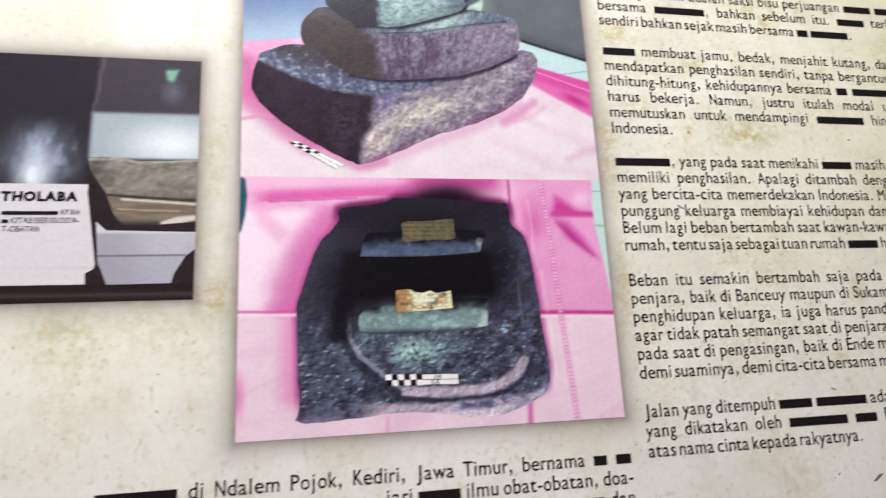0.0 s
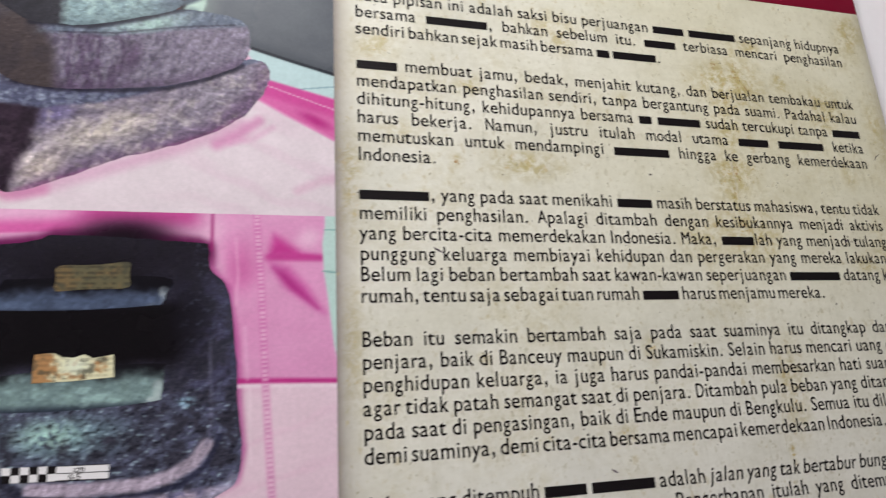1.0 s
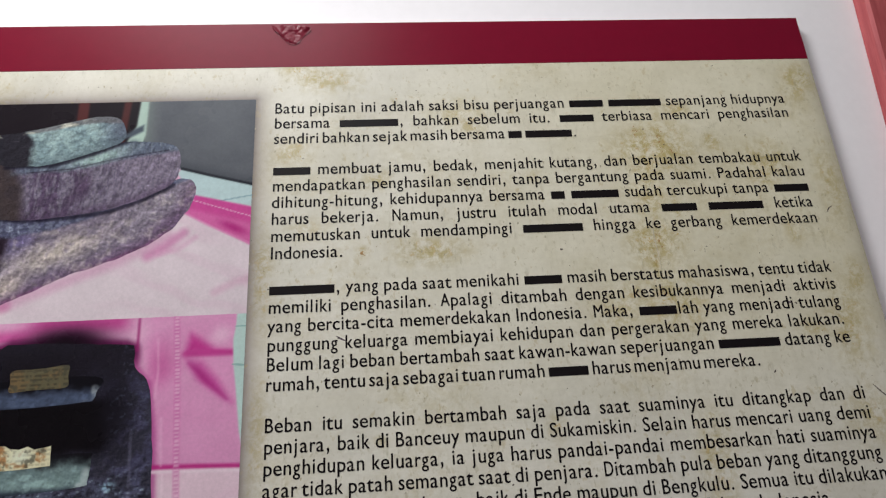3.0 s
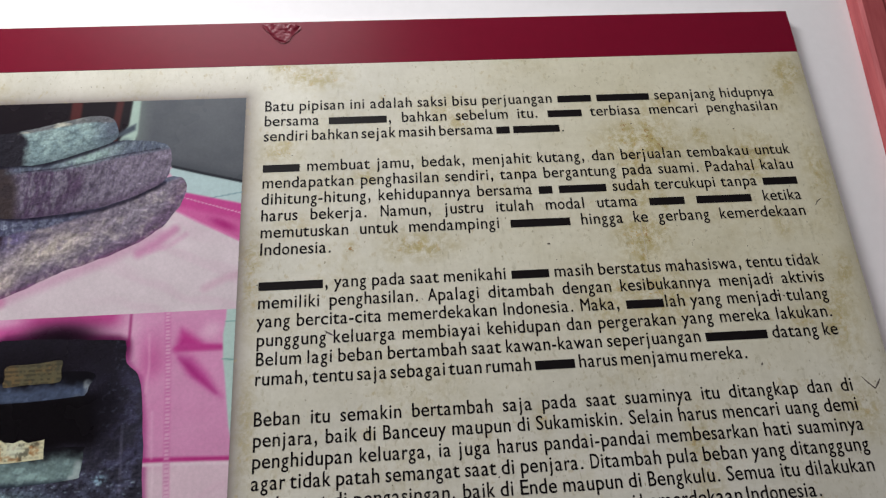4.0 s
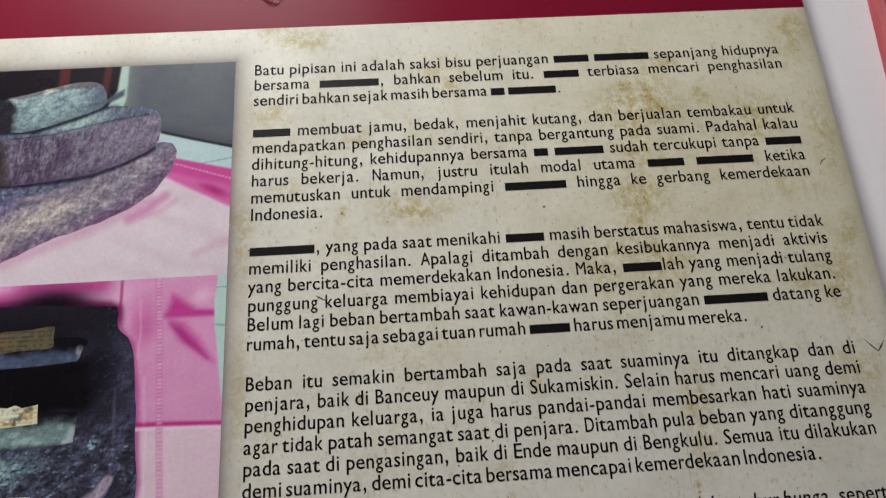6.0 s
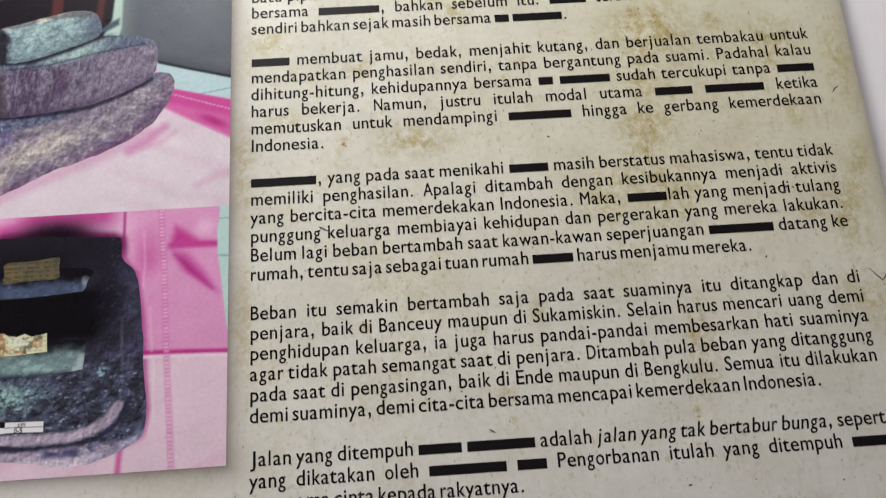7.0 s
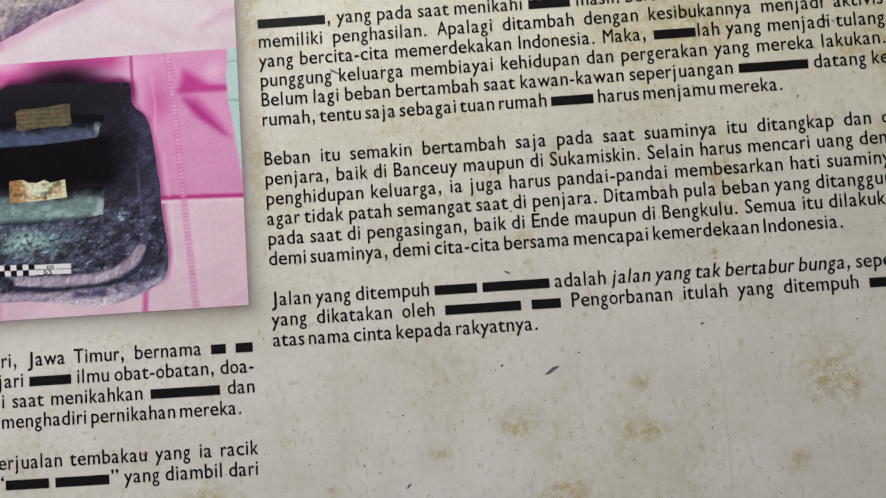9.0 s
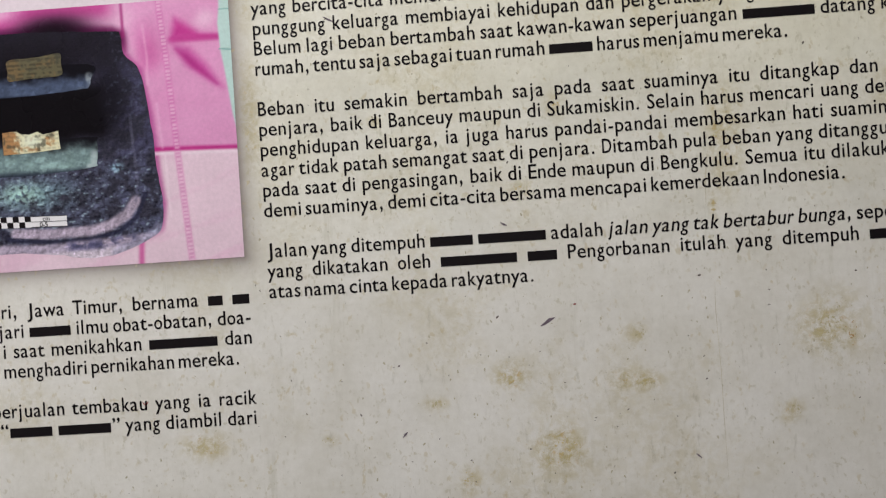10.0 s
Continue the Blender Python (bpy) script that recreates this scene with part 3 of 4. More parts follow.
def paint_mid_stone(p):
    x, z = p.x, p.z
    n, f, r = fractal(x, z, 6, 5, 14, 0.7), fractal(x * 1.6, z * 0.8, 1.9, 3, 15), relief(x * 1.5, z * 0.8, 4.5, 33)
    edge = [(29, 86), (50, 80), (70, 83.5), (95, 85), (121, 91), (152, 96)]
    right = step(-4, 3, x - np.interp(z, [56, 74, 84, 90], [73.4, 71.1, 66.8, 60]) + 5 * (n - 0.5))
    p.lay(right, (118, 110, 128))
    p.lay(right * step(0.42, 0.7, f) * 0.4, (150, 140, 154))
    p.lay(right * step(0.5, 0.3, f) * 0.4, (70, 58, 80))
    p.lay(right * step(106, 98, x) * step(0.42, 0.6, fractal(x * 2.4, z * 0.6, 4, 3, 2)) * 0.65, (76, 58, 84))
    p.lay(right * blob(x, z, 102, 74, 6, 14, -12) * 0.75, (72, 52, 78))
    p.lay(right * step(108, 130, x) * 0.4, (150, 138, 158))
    p.lay(right * step(5, 0, to_line(x, z, [(74, 57), (96, 58.5), (118, 62), (136, 68), (149, 75)])) * 0.5, (84, 66, 92))
    top = step(-1.5, 1.5, above(x, z, edge) + 2 * (n - 0.5)) * step(58, 72, x)
    p.lay(top, (96, 104, 122))
    p.lay(top * blob(x, z, 108, 92, 30, 8, 18) * step(0.25, 0.5, n), (164, 190, 184))
    p.lay(top * step(0.5, 0.68, f) * 0.45, (150, 160, 172))
    p.lay(step(64, 40, x) * step(86, 94, z) * 0.55, (96, 92, 100))
    p.lay(step(0.35, 0.6, n) * (1 - right) * (1 - top) * 0.35, (86, 72, 68))
    p.stroke([(72, 84), (95, 86), (121, 92), (146, 96)], 0.7, (44, 36, 52), 0.45)
    p.lay(step(2.8, 0.4, to_line(x, z, [(60, 88), (73, 88.6), (84, 88.3), (106, 95.5), (126, 104)])) * 0.85, (32, 30, 42))
    p.shade(0.97 + (0.15 + 0.4 * right) * np.clip(r, -0.8, 0.8) + 0.20 * relief(x, z, 1.7, 6, 2))


def paint_top_stone(p):
    x, z = p.x, p.z
    n, f = fractal(x, z, 6, 5, 31, 0.7), fractal(x, z, 1.8, 3, 33)
    right = step(-2.5, 2.5, x - np.interp(z, [84, 90, 105, 112], [72, 73, 71.5, 66]) + 4 * (n - 0.5))
    p.lay(right, (140, 164, 168))
    p.lay(right * step(0.35, 0.65, n) * 0.7, (176, 200, 198))
    p.lay(right * step(0.46, 0.34, f) * 0.35, (86, 100, 110))
    p.lay(right * step(104, 120, x) * 0.7, (84, 88, 110))
    p.lay(right * step(6, 0, to_line(x, z, [(72, 88), (84, 89), (106, 96), (121, 103)])) * 0.6, (96, 112, 120))
    lid = step(-0.8, 0.8, above(x, z, [(43, 104), (66, 108), (82, 110.4), (103, 114.4), (120, 114)]) + 1.5 * (n - 0.5))
    p.lay(lid * right * 0.75, (112, 108, 112))
    p.lay(lid * step(0.5, 0.62, fractal(x * 0.4, z, 4, 3, 8)) * step(104, 90, x) * 0.8, (206, 204, 186))
    p.shade(0.96 + 0.35 * np.clip(relief(x, z, 5, 35), -0.8, 0.8) + 0.22 * relief(x, z, 1.8, 36, 2))


LOW_STONE = [(7.9, 66.2), (10.3, 69.1), (29.5, 74.8), (63.9, 66), (110.6, 64), (134.5, 68), (152, 77.9), (160.4, 76.4), (162.6, 69.6), (158.8, 58.6), (149.5, 46.7),
             (137.9, 38.7), (119.6, 30.7), (101.9, 24.8), (87.9, 18.2), (74.4, 11.8), (61.2, 7.6), (54.8, 8.9), (42.1, 15.5), (23.2, 27.1), (9, 40.5), (4.2, 50.9)]
MID_STONE = [(29.8, 85.9), (34.5, 93.8), (44.5, 98.3), (83.7, 95), (121, 101.5), (135, 101.5), (146.8, 99.6), (152.2, 94.5), (152.7, 82.9), (149.2, 75), (136.4, 67.8),
             (117.8, 61), (96.5, 57.9), (74.1, 56.1), (55.7, 58.6), (36, 72.3), (31.1, 75.7)]
TOP_STONE = [(43.2, 103), (52, 107.5), (66, 109.5), (80.2, 112.6), (102.7, 117.9), (115.5, 117.6), (120.4, 111.5), (120.5, 102.6), (105.4, 95.8), (83.7, 89), (72, 88), (59.6, 88.2), (46, 97)]
pictured("lower_stone", rounded(LOW_STONE, 6, 0.7, 1), -0.00011, (44, 34, 44), paint_low_stone, upper, UP, "dark purple-grey rough stone", STONE_PRINT)
pictured("middle_stone", rounded(MID_STONE, 6, 0.5, 2), -0.00015, (64, 56, 60), paint_mid_stone, upper, UP, "grey stone slab with a dark shaded end", STONE_PRINT)
pictured("top_stone", rounded(TOP_STONE, 6, 0.4, 3), -0.00019, (48, 46, 54), paint_top_stone, upper, UP, "pale blue-grey stone block", STONE_PRINT)
scale_bar([(23.8, 18.5), (46.7, 4.8), (52.3, 7.1), (27.1, 19.5)], -0.00017, upper, UP)


# lower picture: a worn grinding slab with two rollers on pink satin
SLAB = [(26.5, 8.4), (28.3, 14), (27.3, 56.8), (31.1, 74), (38.8, 93.7), (47.6, 103.8), (48.7, 111), (54.7, 112.7), (72.8, 115.2), (79.1, 117.5), (104, 117), (134, 114.9),
        (138.4, 113), (139.8, 103.4), (146.7, 94.7), (150.4, 73.3), (153, 42.3), (154.5, 28.3), (152.8, 16.5), (145, 11.2), (130.1, 5.4), (113.9, 4.6), (98.3, 7.4), (75.2, 8.9), (54.6, 7.5), (34.5, 6.6)]


def paint_lower(p):
    x, z = p.x, p.z
    upper_half = step(54.5, 57.5, z + 0.02 * (x - 90))
    p.lay(upper_half, (232, 172, 208))
    p.lay(1 - upper_half, (238, 208, 222))
    satin(p, 5, 24, (222, 140, 188), (244, 212, 228), 0.22)
    # cloth beside the slab: bright pleat, deep shade towards the stone
    left = step(60, 40, x)
    shade_line = to_line(x, z, [(60, 114), (44, 104), (34, 88), (27, 70), (26, 59)])
    p.lay(left * upper_half * step(5, 20, shade_line + 8 * (fractal(x, z, 16, 3, 31) - 0.5)) * step(114, 108, z) * 0.95, (249, 224, 238))
    p.lay(step(15, 1, shade_line) * step(116, 112, z) * step(70, 50, x) * upper_half * 0.85, (208, 108, 168))
    p.lay(left * upper_half * step(7, 1, to_line(x, z, [(8, 118), (12, 106), (19, 99)])) * 0.5, (232, 158, 202))
    p.lay(upper_half * left * step(9, 0, above(x, z, [(0, 58), (27, 60)])) * step(6, 20, x) * 0.6, (214, 104, 170))
    p.lay((1 - upper_half) * left * step(14, 26, x) * step(10, 20, z) * 0.75, (226, 136, 184))
    p.lay((1 - upper_half) * blob(x, z, 0, 20, 6, 18) * 0.8, (222, 120, 178))
    # folds along the upper border
    fold = above(x, z, [(0, 113), (16, 115), (60, 117.5), (90, 119)])
    p.lay(step(0, 1.4, fold) * step(9, 3, fold) * step(4, 16, x) * step(104, 80, x) * 0.8, (212, 84, 158))
    p.lay(step(5, 12, fold) * step(86, 40, x) * 0.8, (240, 190, 218))
    p.stroke([(14, 115.2), (30, 116.0), (58, 117.4)], 0.7, (190, 56, 132), 0.5)
    p.lay(step(119, 127, z) * step(76, 96, x) * step(140, 128, x) * 0.8, (196, 62, 140))
    # cloth on the other side: seam, gathered corner, creases
    far = step(140, 148, x)
    p.lay(far * upper_half * 0.5, (230, 148, 198))
    p.lay(far * upper_half * blob(x, z, 152, 104, 12, 18) * 0.6, (206, 84, 156))
    p.lay(far * upper_half * blob(x, z, 156, 78, 9, 26) * 0.5, (232, 152, 200))
    p.area([(163, 109), (166, 119), (171, 116), (178, 111), (186, 109)], (204, 66, 150), 3.2)
    p.lay(blob(x, z, 181, 118, 9, 8, 35) * 0.85, (244, 196, 224))
    p.lay(far * step(106, 108.4, z) * step(111.5, 109, z) * step(160, 165, x) * 0.6, (192, 44, 134))
    p.area([(164, 106.5), (172, 104.5), (180, 96), (187.5, 84), (183, 86.5), (170, 96)], (208, 92, 166), 3.0)
    p.area([(165.5, 104), (171, 101), (178, 94), (185, 85.5), (173, 94.5)], (186, 58, 140), 1.8)
    p.lay(blob(x, z, 164, 24, 26, 22) * 0.5, (244, 214, 228))
    edge = to_line(x, z, SLAB + SLAB[:1])
    p.lay(step(3.4, 0, edge) * step(8, 22, z) * 0.7, (176, 66, 138))
    p.lay(step(5.0, 0, edge) * step(100, 112, z) * 0.85, (96, 24, 72))
    smoke = fractal(x, z, 10, 4, 17)
    p.lay(blob(x, z, 106, 118, 34, 13) * step(0.15, 0.5, smoke + 0.2), (58, 18, 48))
    p.lay(blob(x, z, 104, 116, 26, 11) * 0.95, (26, 18, 26))
    for pts, w, c, s in (([(0, 60), (27, 59)], 0.9, (206, 82, 150), 0.8), ([(0, 58.6), (27, 57.8)], 0.9, (252, 230, 240), 0.9),
                         ([(148, 55.6), (170, 55.0), (194, 54.0)], 1.3, (194, 42, 130), 1.0), ([(148, 53.6), (194, 52.2)], 1.0, (250, 226, 238), 0.9),
                         ([(139.5, 128), (139.8, 112)], 0.9, (160, 40, 112), 0.7), ([(142.8, 12), (142.4, 6), (142, 0)], 1.6, (214, 92, 160), 0.9),
                         ([(70.4, 7), (70, 0)], 0.8, (230, 150, 192), 0.6), ([(149.6, 117), (151, 101), (150.4, 88)], 0.8, (246, 190, 222), 0.4),
                         ([(154.4, 78), (155.2, 66), (156, 56)], 0.8, (246, 196, 226), 0.4), ([(157, 52), (158, 22)], 0.6, (250, 224, 236), 0.6)):
        p.stroke(pts, w * 1.5, c, s * 0.5)
        p.stroke(pts, w * 0.8, c, s * 0.7)
    seam_x = np.interp(z, [0, 54.5, 94.6, 124.5], [167.2, 163.2, 160.8, 158.3])
    across = np.abs(x - seam_x)
    p.lay(step(2.2, 1.2, across) * 0.4, (220, 116, 180))
    p.lay(step(1.3, 0.8, across) * (np.mod(z, 1.9) < 0.95) * 0.5, (249, 214, 232))
    p.lay(step(1.3, 0.8, across) * (np.mod(z, 1.9) > 1.3) * 0.22, (190, 80, 150))
    p.area([(188.2, 129), (188.0, 122.6), (186.9, 115.2), (187.6, 102), (189, 92.8), (191.8, 69.6), (194, 60), (194, 129)], (196, 222, 216))
    p.stroke([(187, 102.5), (194, 102)], 0.5, (140, 180, 176))
    p.stroke([(188, 122), (194, 122)], 0.5, (140, 180, 176))
    p.area([(-1, 129), (2.5, 127), (3.4, 118), (2.6, 108), (0.8, 100), (-1, 98)], (40, 84, 104))
    p.shade(0.94 + 0.06 * fractal(x, z, 12, 3, 2))


lower = photograph("lower", 0.0006, (234, 194, 215), paint_lower, "printed photograph of a dark grinding slab on pink satin", LOW)


def paint_slab(p):
    x, z = p.x, p.z
    n, m = fractal(x, z, 5, 5, 41, 0.7), fractal(x, z, 1.6, 3, 3)
    r, fine = relief(x, z, 4.2, 23), relief(x * 0.9, z * 1.3, 2.2, 57, 2)
    low = step(68, 44, z + 0.10 * np.abs(x - 90))
    p.lay(step(0.35, 0.7, n) * 0.5, (60, 56, 78))
    p.lay(low * step(0.35, 0.65, n) * 0.8, (84, 88, 108))
    p.lay(low * step(60, 34, x) * 0.35, (70, 84, 96))
    p.lay(step(40, 12, z) * step(40, 28, x) * 0.6, (52, 36, 62))
    p.lay(step(126, 138, x) * step(0.45, 0.7, n) * 0.45, (76, 76, 104))
    p.lay(blob(x, z, 132.5, 48, 6, 4) * step(0.35, 0.6, m) * 0.9, (150, 186, 204))
    p.lay(blob(x, z, 90, 37, 34, 13) * 0.75 * step(0.25, 0.55, n), (112, 140, 146))
    p.lay(blob(x, z, 84, 38, 18, 9) * step(0.3, 0.55, m) * 0.85, (168, 204, 194))
    p.lay(blob(x, z, 62, 46, 10, 9) * step(0.3, 0.6, m) * 0.6, (120, 150, 154))
    # chiselled pits with bright rims
    pitted = low * step(9, 16, z)
    p.lay(pitted * step(0.16, 0.32, fine) * step(0.35, 0.55, n) * 0.7, (150, 172, 178))
    p.lay(pitted * step(-0.12, -0.28, fine) * 0.6, (22, 20, 28))
    # lip of the hollow, the step below it and the pale worn foot
    p.stroke([(52.6, 58), (52.4, 46), (57.7, 37), (68, 28), (78, 20.5), (84, 16.8)], 1.7, (138, 140, 152), 0.7)
    p.stroke([(50, 46), (54.6, 35), (65, 25.6), (75, 18)], 2.6, (34, 32, 44), 0.6)
    lip = [(80, 18.6), (98, 17.4), (118, 17.8), (128, 20.0), (136, 24.4), (141, 31)]
    p.stroke(lip, 3.6, (164, 150, 166), 0.95)
    p.stroke([(141, 31), (142.6, 40), (141.5, 56), (140.6, 73)], 1.0, (104, 102, 124), 0.4)
    p.stroke([(76, 16), (98, 13.4), (118, 13.6), (132, 16.6), (141, 23), (146, 34)], 1.5, (40, 40, 58), 0.85)
    foot = step(13.5, 11.0, z - 0.05 * np.abs(x - 96)) * step(50, 70, x)
    p.lay(foot * 0.85, (172, 158, 176))
    p.lay(foot * step(5, 0, to_line(x, z, [(108, 11), (124, 10.4), (138, 14)])) * step(0.3, 0.55, n) * 0.85, (66, 66, 96))
    p.lay(step(9, 6.4, z - 0.03 * np.abs(x - 90)) * step(60, 80, x) * 0.7, (206, 192, 202))
    p.lay(step(12, 7, z) * step(58, 40, x) * step(0.3, 0.6, n) * 0.8, (118, 108, 134))
    p.lay(step(4, 1, to_line(x, z, [(130, 6), (145, 11.5), (152, 17)])) * 0.6, (150, 146, 170))
    p.shade(1.12 + 0.6 * np.clip(r, -0.8, 0.8) * step(100, 60, z) + 0.30 * np.clip(fine, -0.8, 0.8))
    # the black depth behind the rollers
    soft = 8 * (fractal(x, z, 9, 3, 88) - 0.5)
    p.lay(step(17, 9, abs(z - 76) + soft * 0.4) * step(46, 56, x) * step(136, 124, x + soft) * 0.96, (18, 15, 18))
    p.lay(blob(x, z, 54, 74, 24, 34, -14) * 0.92, (22, 19, 23))
    p.lay(step(7, 2, to_line(x, z, [(52, 66), (48, 54), (47, 48)]) + soft * 0.4) * 0.85, (20, 18, 24))
    p.lay(blob(x, z, 92, 100, 52, 18) * 0.9, (20, 17, 22))
    p.lay(blob(x, z, 132, 82, 16, 34) * 0.75, (22, 19, 26))
    p.lay(step(92, 110, z) * 0.7, (28, 24, 30))
    p.lay(step(0.12, 0.3, relief(x, z, 3, 19)) * step(126, 134, x) * step(64, 76, z) * 0.4, (92, 98, 122))


pictured("grinding_slab", rounded(SLAB, 6, 0.6, 7), -0.00011, (50, 49, 60), paint_slab, lower, LOW, "dark worn stone slab with a rounded rim", STONE_PRINT)


def paint_roller(lo, hi, bright):
    def painter(p):
        t, n = (p.z - lo) / (hi - lo), fractal(p.x, p.z, 5, 4, 23)
        p.lay(step(0.0, 0.16, t) * (0.55 + 0.6 * n), bright)
        p.lay(step(0.55, 0.75, fractal(p.x, p.z, 3, 3, 29)) * 0.5, np.minimum(np.array(bright) * 1.25, 255))
        p.shade(1.0 + 0.35 * np.clip(relief(p.x, p.z, 3, 9), -0.8, 0.8))
        p.lay(step(0.34, 0.80, t + 0.5 * (n - 0.5)) * 0.97, (20, 18, 23))
        p.lay(step(2.6, 0.8, to_line(p.x, p.z, [(121.5, lo + 9), (121.5, lo + 3), (117, lo + 1.5)])) * 0.6 * step(0.3, 0.6, n), (196, 206, 208))
    return painter


ROLL_A = [(59.5, 88), (62, 97.5), (70, 99), (121, 100), (122.3, 92), (121, 88.5), (118, 87.8), (90, 86.2), (62, 86.4)]
ROLL_B = [(57.7, 51), (58.2, 57), (66, 61), (90, 63), (121, 64), (123.4, 61.6), (122.9, 51.5), (119.5, 48.9), (88.4, 46.9), (61, 47.6)]
pictured("stone_roller", rounded(ROLL_A, 5, 0.2, 3), -0.00015, (30, 31, 42), paint_roller(85, 100, (84, 96, 122)), lower, LOW, "dark blue-grey stone roller")
pictured("stone_roller", rounded(ROLL_B, 5, 0.2, 4), -0.00015, (52, 60, 72), paint_roller(47, 68, (134, 158, 156)), lower, LOW, "pale green-grey stone roller")


def paint_tag(rust, edge):
    """Browned paper: rust spreads from one end, faint illegible rows cross it."""
    def painter(p):
        n = fractal(p.x, p.z, 2.6, 4, 9)
        p.lay(step(0.35, 0.6, n + 0.5 * step(edge + 12, edge, p.x) - 0.15) * rust, (168, 112, 66))
        p.lay(blob(p.x, p.z, edge + 15, 64, 8, 6) * rust * 0.8, (226, 236, 220))
        p.lay((np.mod(p.z, 2.2) < 1.0) * step(0.4, 0.55, fractal(p.x, p.z * 0.3, 1.4, 2, 4)) * (0.65 - 0.6 * rust), (56, 50, 44))
        p.lay(step(0.55, 0.72, fractal(p.x, p.z, 2.2, 3, 12)) * 0.65, (74, 72, 62))
    return painter


TAG_A = [(81, 104.3), (90, 105.0), (99, 105.4), (107.7, 106.1), (108.1, 101), (108.1, 95.5), (99, 95), (90, 94.7), (81.3, 94.3), (81.1, 99)]
TAG_B = [(76.5, 69), (80, 69.2), (83.3, 69.3), (86, 67.8), (90, 67.2), (94, 68.5), (97, 66.8), (101, 67.4), (104.3, 68.2), (104.8, 63), (105.1, 59.1), (90, 58.2), (76.3, 57.7), (76.2, 63)]
pictured("paper_tag", rounded(TAG_A, 4, 0.5, 2), -0.00021, (100, 94, 72), paint_tag(0.25, 78), lower, LOW, "small browned paper tag", None, 0.5)
pictured("paper_tag", rounded(TAG_B, 1, 0.4, 6), -0.00021, (226, 220, 184), paint_tag(0.8, 76), lower, LOW, "torn rust-stained paper tag", None, 0.5)
scale_bar([(70.1, 21.9), (106.1, 20.8), (106, 26.4), (69.7, 27.3)], -0.00019, lower, LOW)


# side picture: an old book on a box behind a white card
def paint_side(p):
    x, z = p.x, p.z
    p.lay(step(-50.5, -49.5, x - 0.03 * (z - 70)), (74, 68, 76))
    p.lay(fractal(x, z, 14, 4, 6) * 0.4, (40, 36, 42))
    p.stroke([(-46.3, 123), (-47.8, 105), (-50, 94), (-50, 70)], 0.8, (104, 98, 104), 0.6)
    cover = step(-49, -51, x)
    p.lay(cover * blob(x, z, -72, 70, 26, 26) * (0.45 + 0.55 * fractal(x, z, 9, 4, 3)), (128, 140, 164))
    p.lay(cover * blob(x, z, -73, 62, 13, 24) * (0.4 + 0.8 * fractal(x * 1.4, z * 0.7, 6, 4, 19)), (226, 230, 238))
    p.lay(cover * step(0.5, 0.7, fractal(x * 1.5, z * 0.8, 5, 4, 13)) * blob(x, z, -70, 72, 24, 22) * 0.6, (172, 186, 206))
    p.lay(blob(x, z, -13, 106, 8, 10) * 0.6, (108, 116, 130))
    p.area([(-17, 118.2), (-10.7, 118.5), (-13, 111.5), (-16, 112.6)], (122, 168, 150), 0.8)
    p.area([(-49.7, 94), (1, 94.2), (1, 68), (-50, 68)], (158, 168, 176), 1.2)
    p.lay(blob(x, z, -12, 78, 36, 18) * 0.9, (226, 230, 233))
    p.area([(-50.5, 70), (1, 70), (1, -1), (-50.5, -1)], (44, 36, 38))
    p.area([(-90, 9), (1, 8), (1, -2), (-200, -2), (-200, 9)], (40, 32, 32))
    p.stroke([(-200, 4), (0, 3)], 1.4, (74, 64, 66), 0.7)


side = photograph("left", 0.0011, (48, 44, 50), paint_side, "printed photograph of an old book on a white box", SIDE)


def paint_cover(p):
    x, z = p.x, p.z
    p.lay(fractal(x * 0.5, z * 1.2, 6, 4, 8), (146, 142, 130))
    p.lay(step(0.5, 0.75, fractal(x * 0.9 + z * 0.5, z * 1.4 - x * 0.3, 7, 4, 2)) * 0.55, (88, 86, 80))
    p.lay(step(-38, -50, x - 0.3 * (z - 60)) * 0.7, (74, 70, 66))
    p.lay(step(55, 50, z) * 0.45, (84, 78, 72))
    p.stroke([(-50, 69.6), (-38, 70.4), (-27, 68.4), (0, 70)], 1.4, (176, 174, 164), 0.6)
    p.stroke([(-41, 51.5), (-32, 50.8), (-12, 49.4), (0, 48.8)], 1.2, (52, 46, 44), 0.8)
    p.shade(1 + 0.4 * np.clip(relief(x * 0.8, z, 5, 4), -0.8, 0.8))


def paint_pages(p):
    x, z = p.x, p.z
    p.lay(step(0.35, 0.6, fractal(x * 0.15, z * 2.4, 3, 3, 1)), (112, 98, 86))
    p.stroke([(-34, 49.4), (-18, 48.4), (0, 47.0)], 0.9, (206, 194, 178), 0.9)
    p.stroke([(-36, 44.6), (-20, 43.8), (-8, 43.6)], 0.6, (186, 172, 156), 0.6 )
    p.lay(step(41, 37.5, z + 1.5 * fractal(x, z, 4, 3, 6)) * 0.85, (54, 46, 44))
    p.area([(-16, 38.2), (-9, 40.6), (1, 41.6), (1, 39.2), (-8, 37.2), (-16, 35.6)], (206, 194, 188), 0.7)


def paint_box(p):
    x, z = p.x, p.z
    p.lay(step(22, 21, z) * 0.7, (168, 166, 180))
    p.lay(step(-12, -40, x) * 0.5, (140, 136, 146))
    p.lay(fractal(x, z, 12, 3, 3) * 0.4, (150, 148, 158))
    p.stroke([(-43, 21.8), (0, 21.5)], 0.7, (104, 100, 110), 0.8)
    p.lay(step(31.8, 33.4, z) * 0.6, (222, 220, 224))


def paint_card(p):
    p.stroke([(-200, 17.5), (-44, 16.5)], 0.7, (196, 190, 192), 0.7)
    p.lay(step(17, 10, p.z) * 0.25, (214, 206, 208))


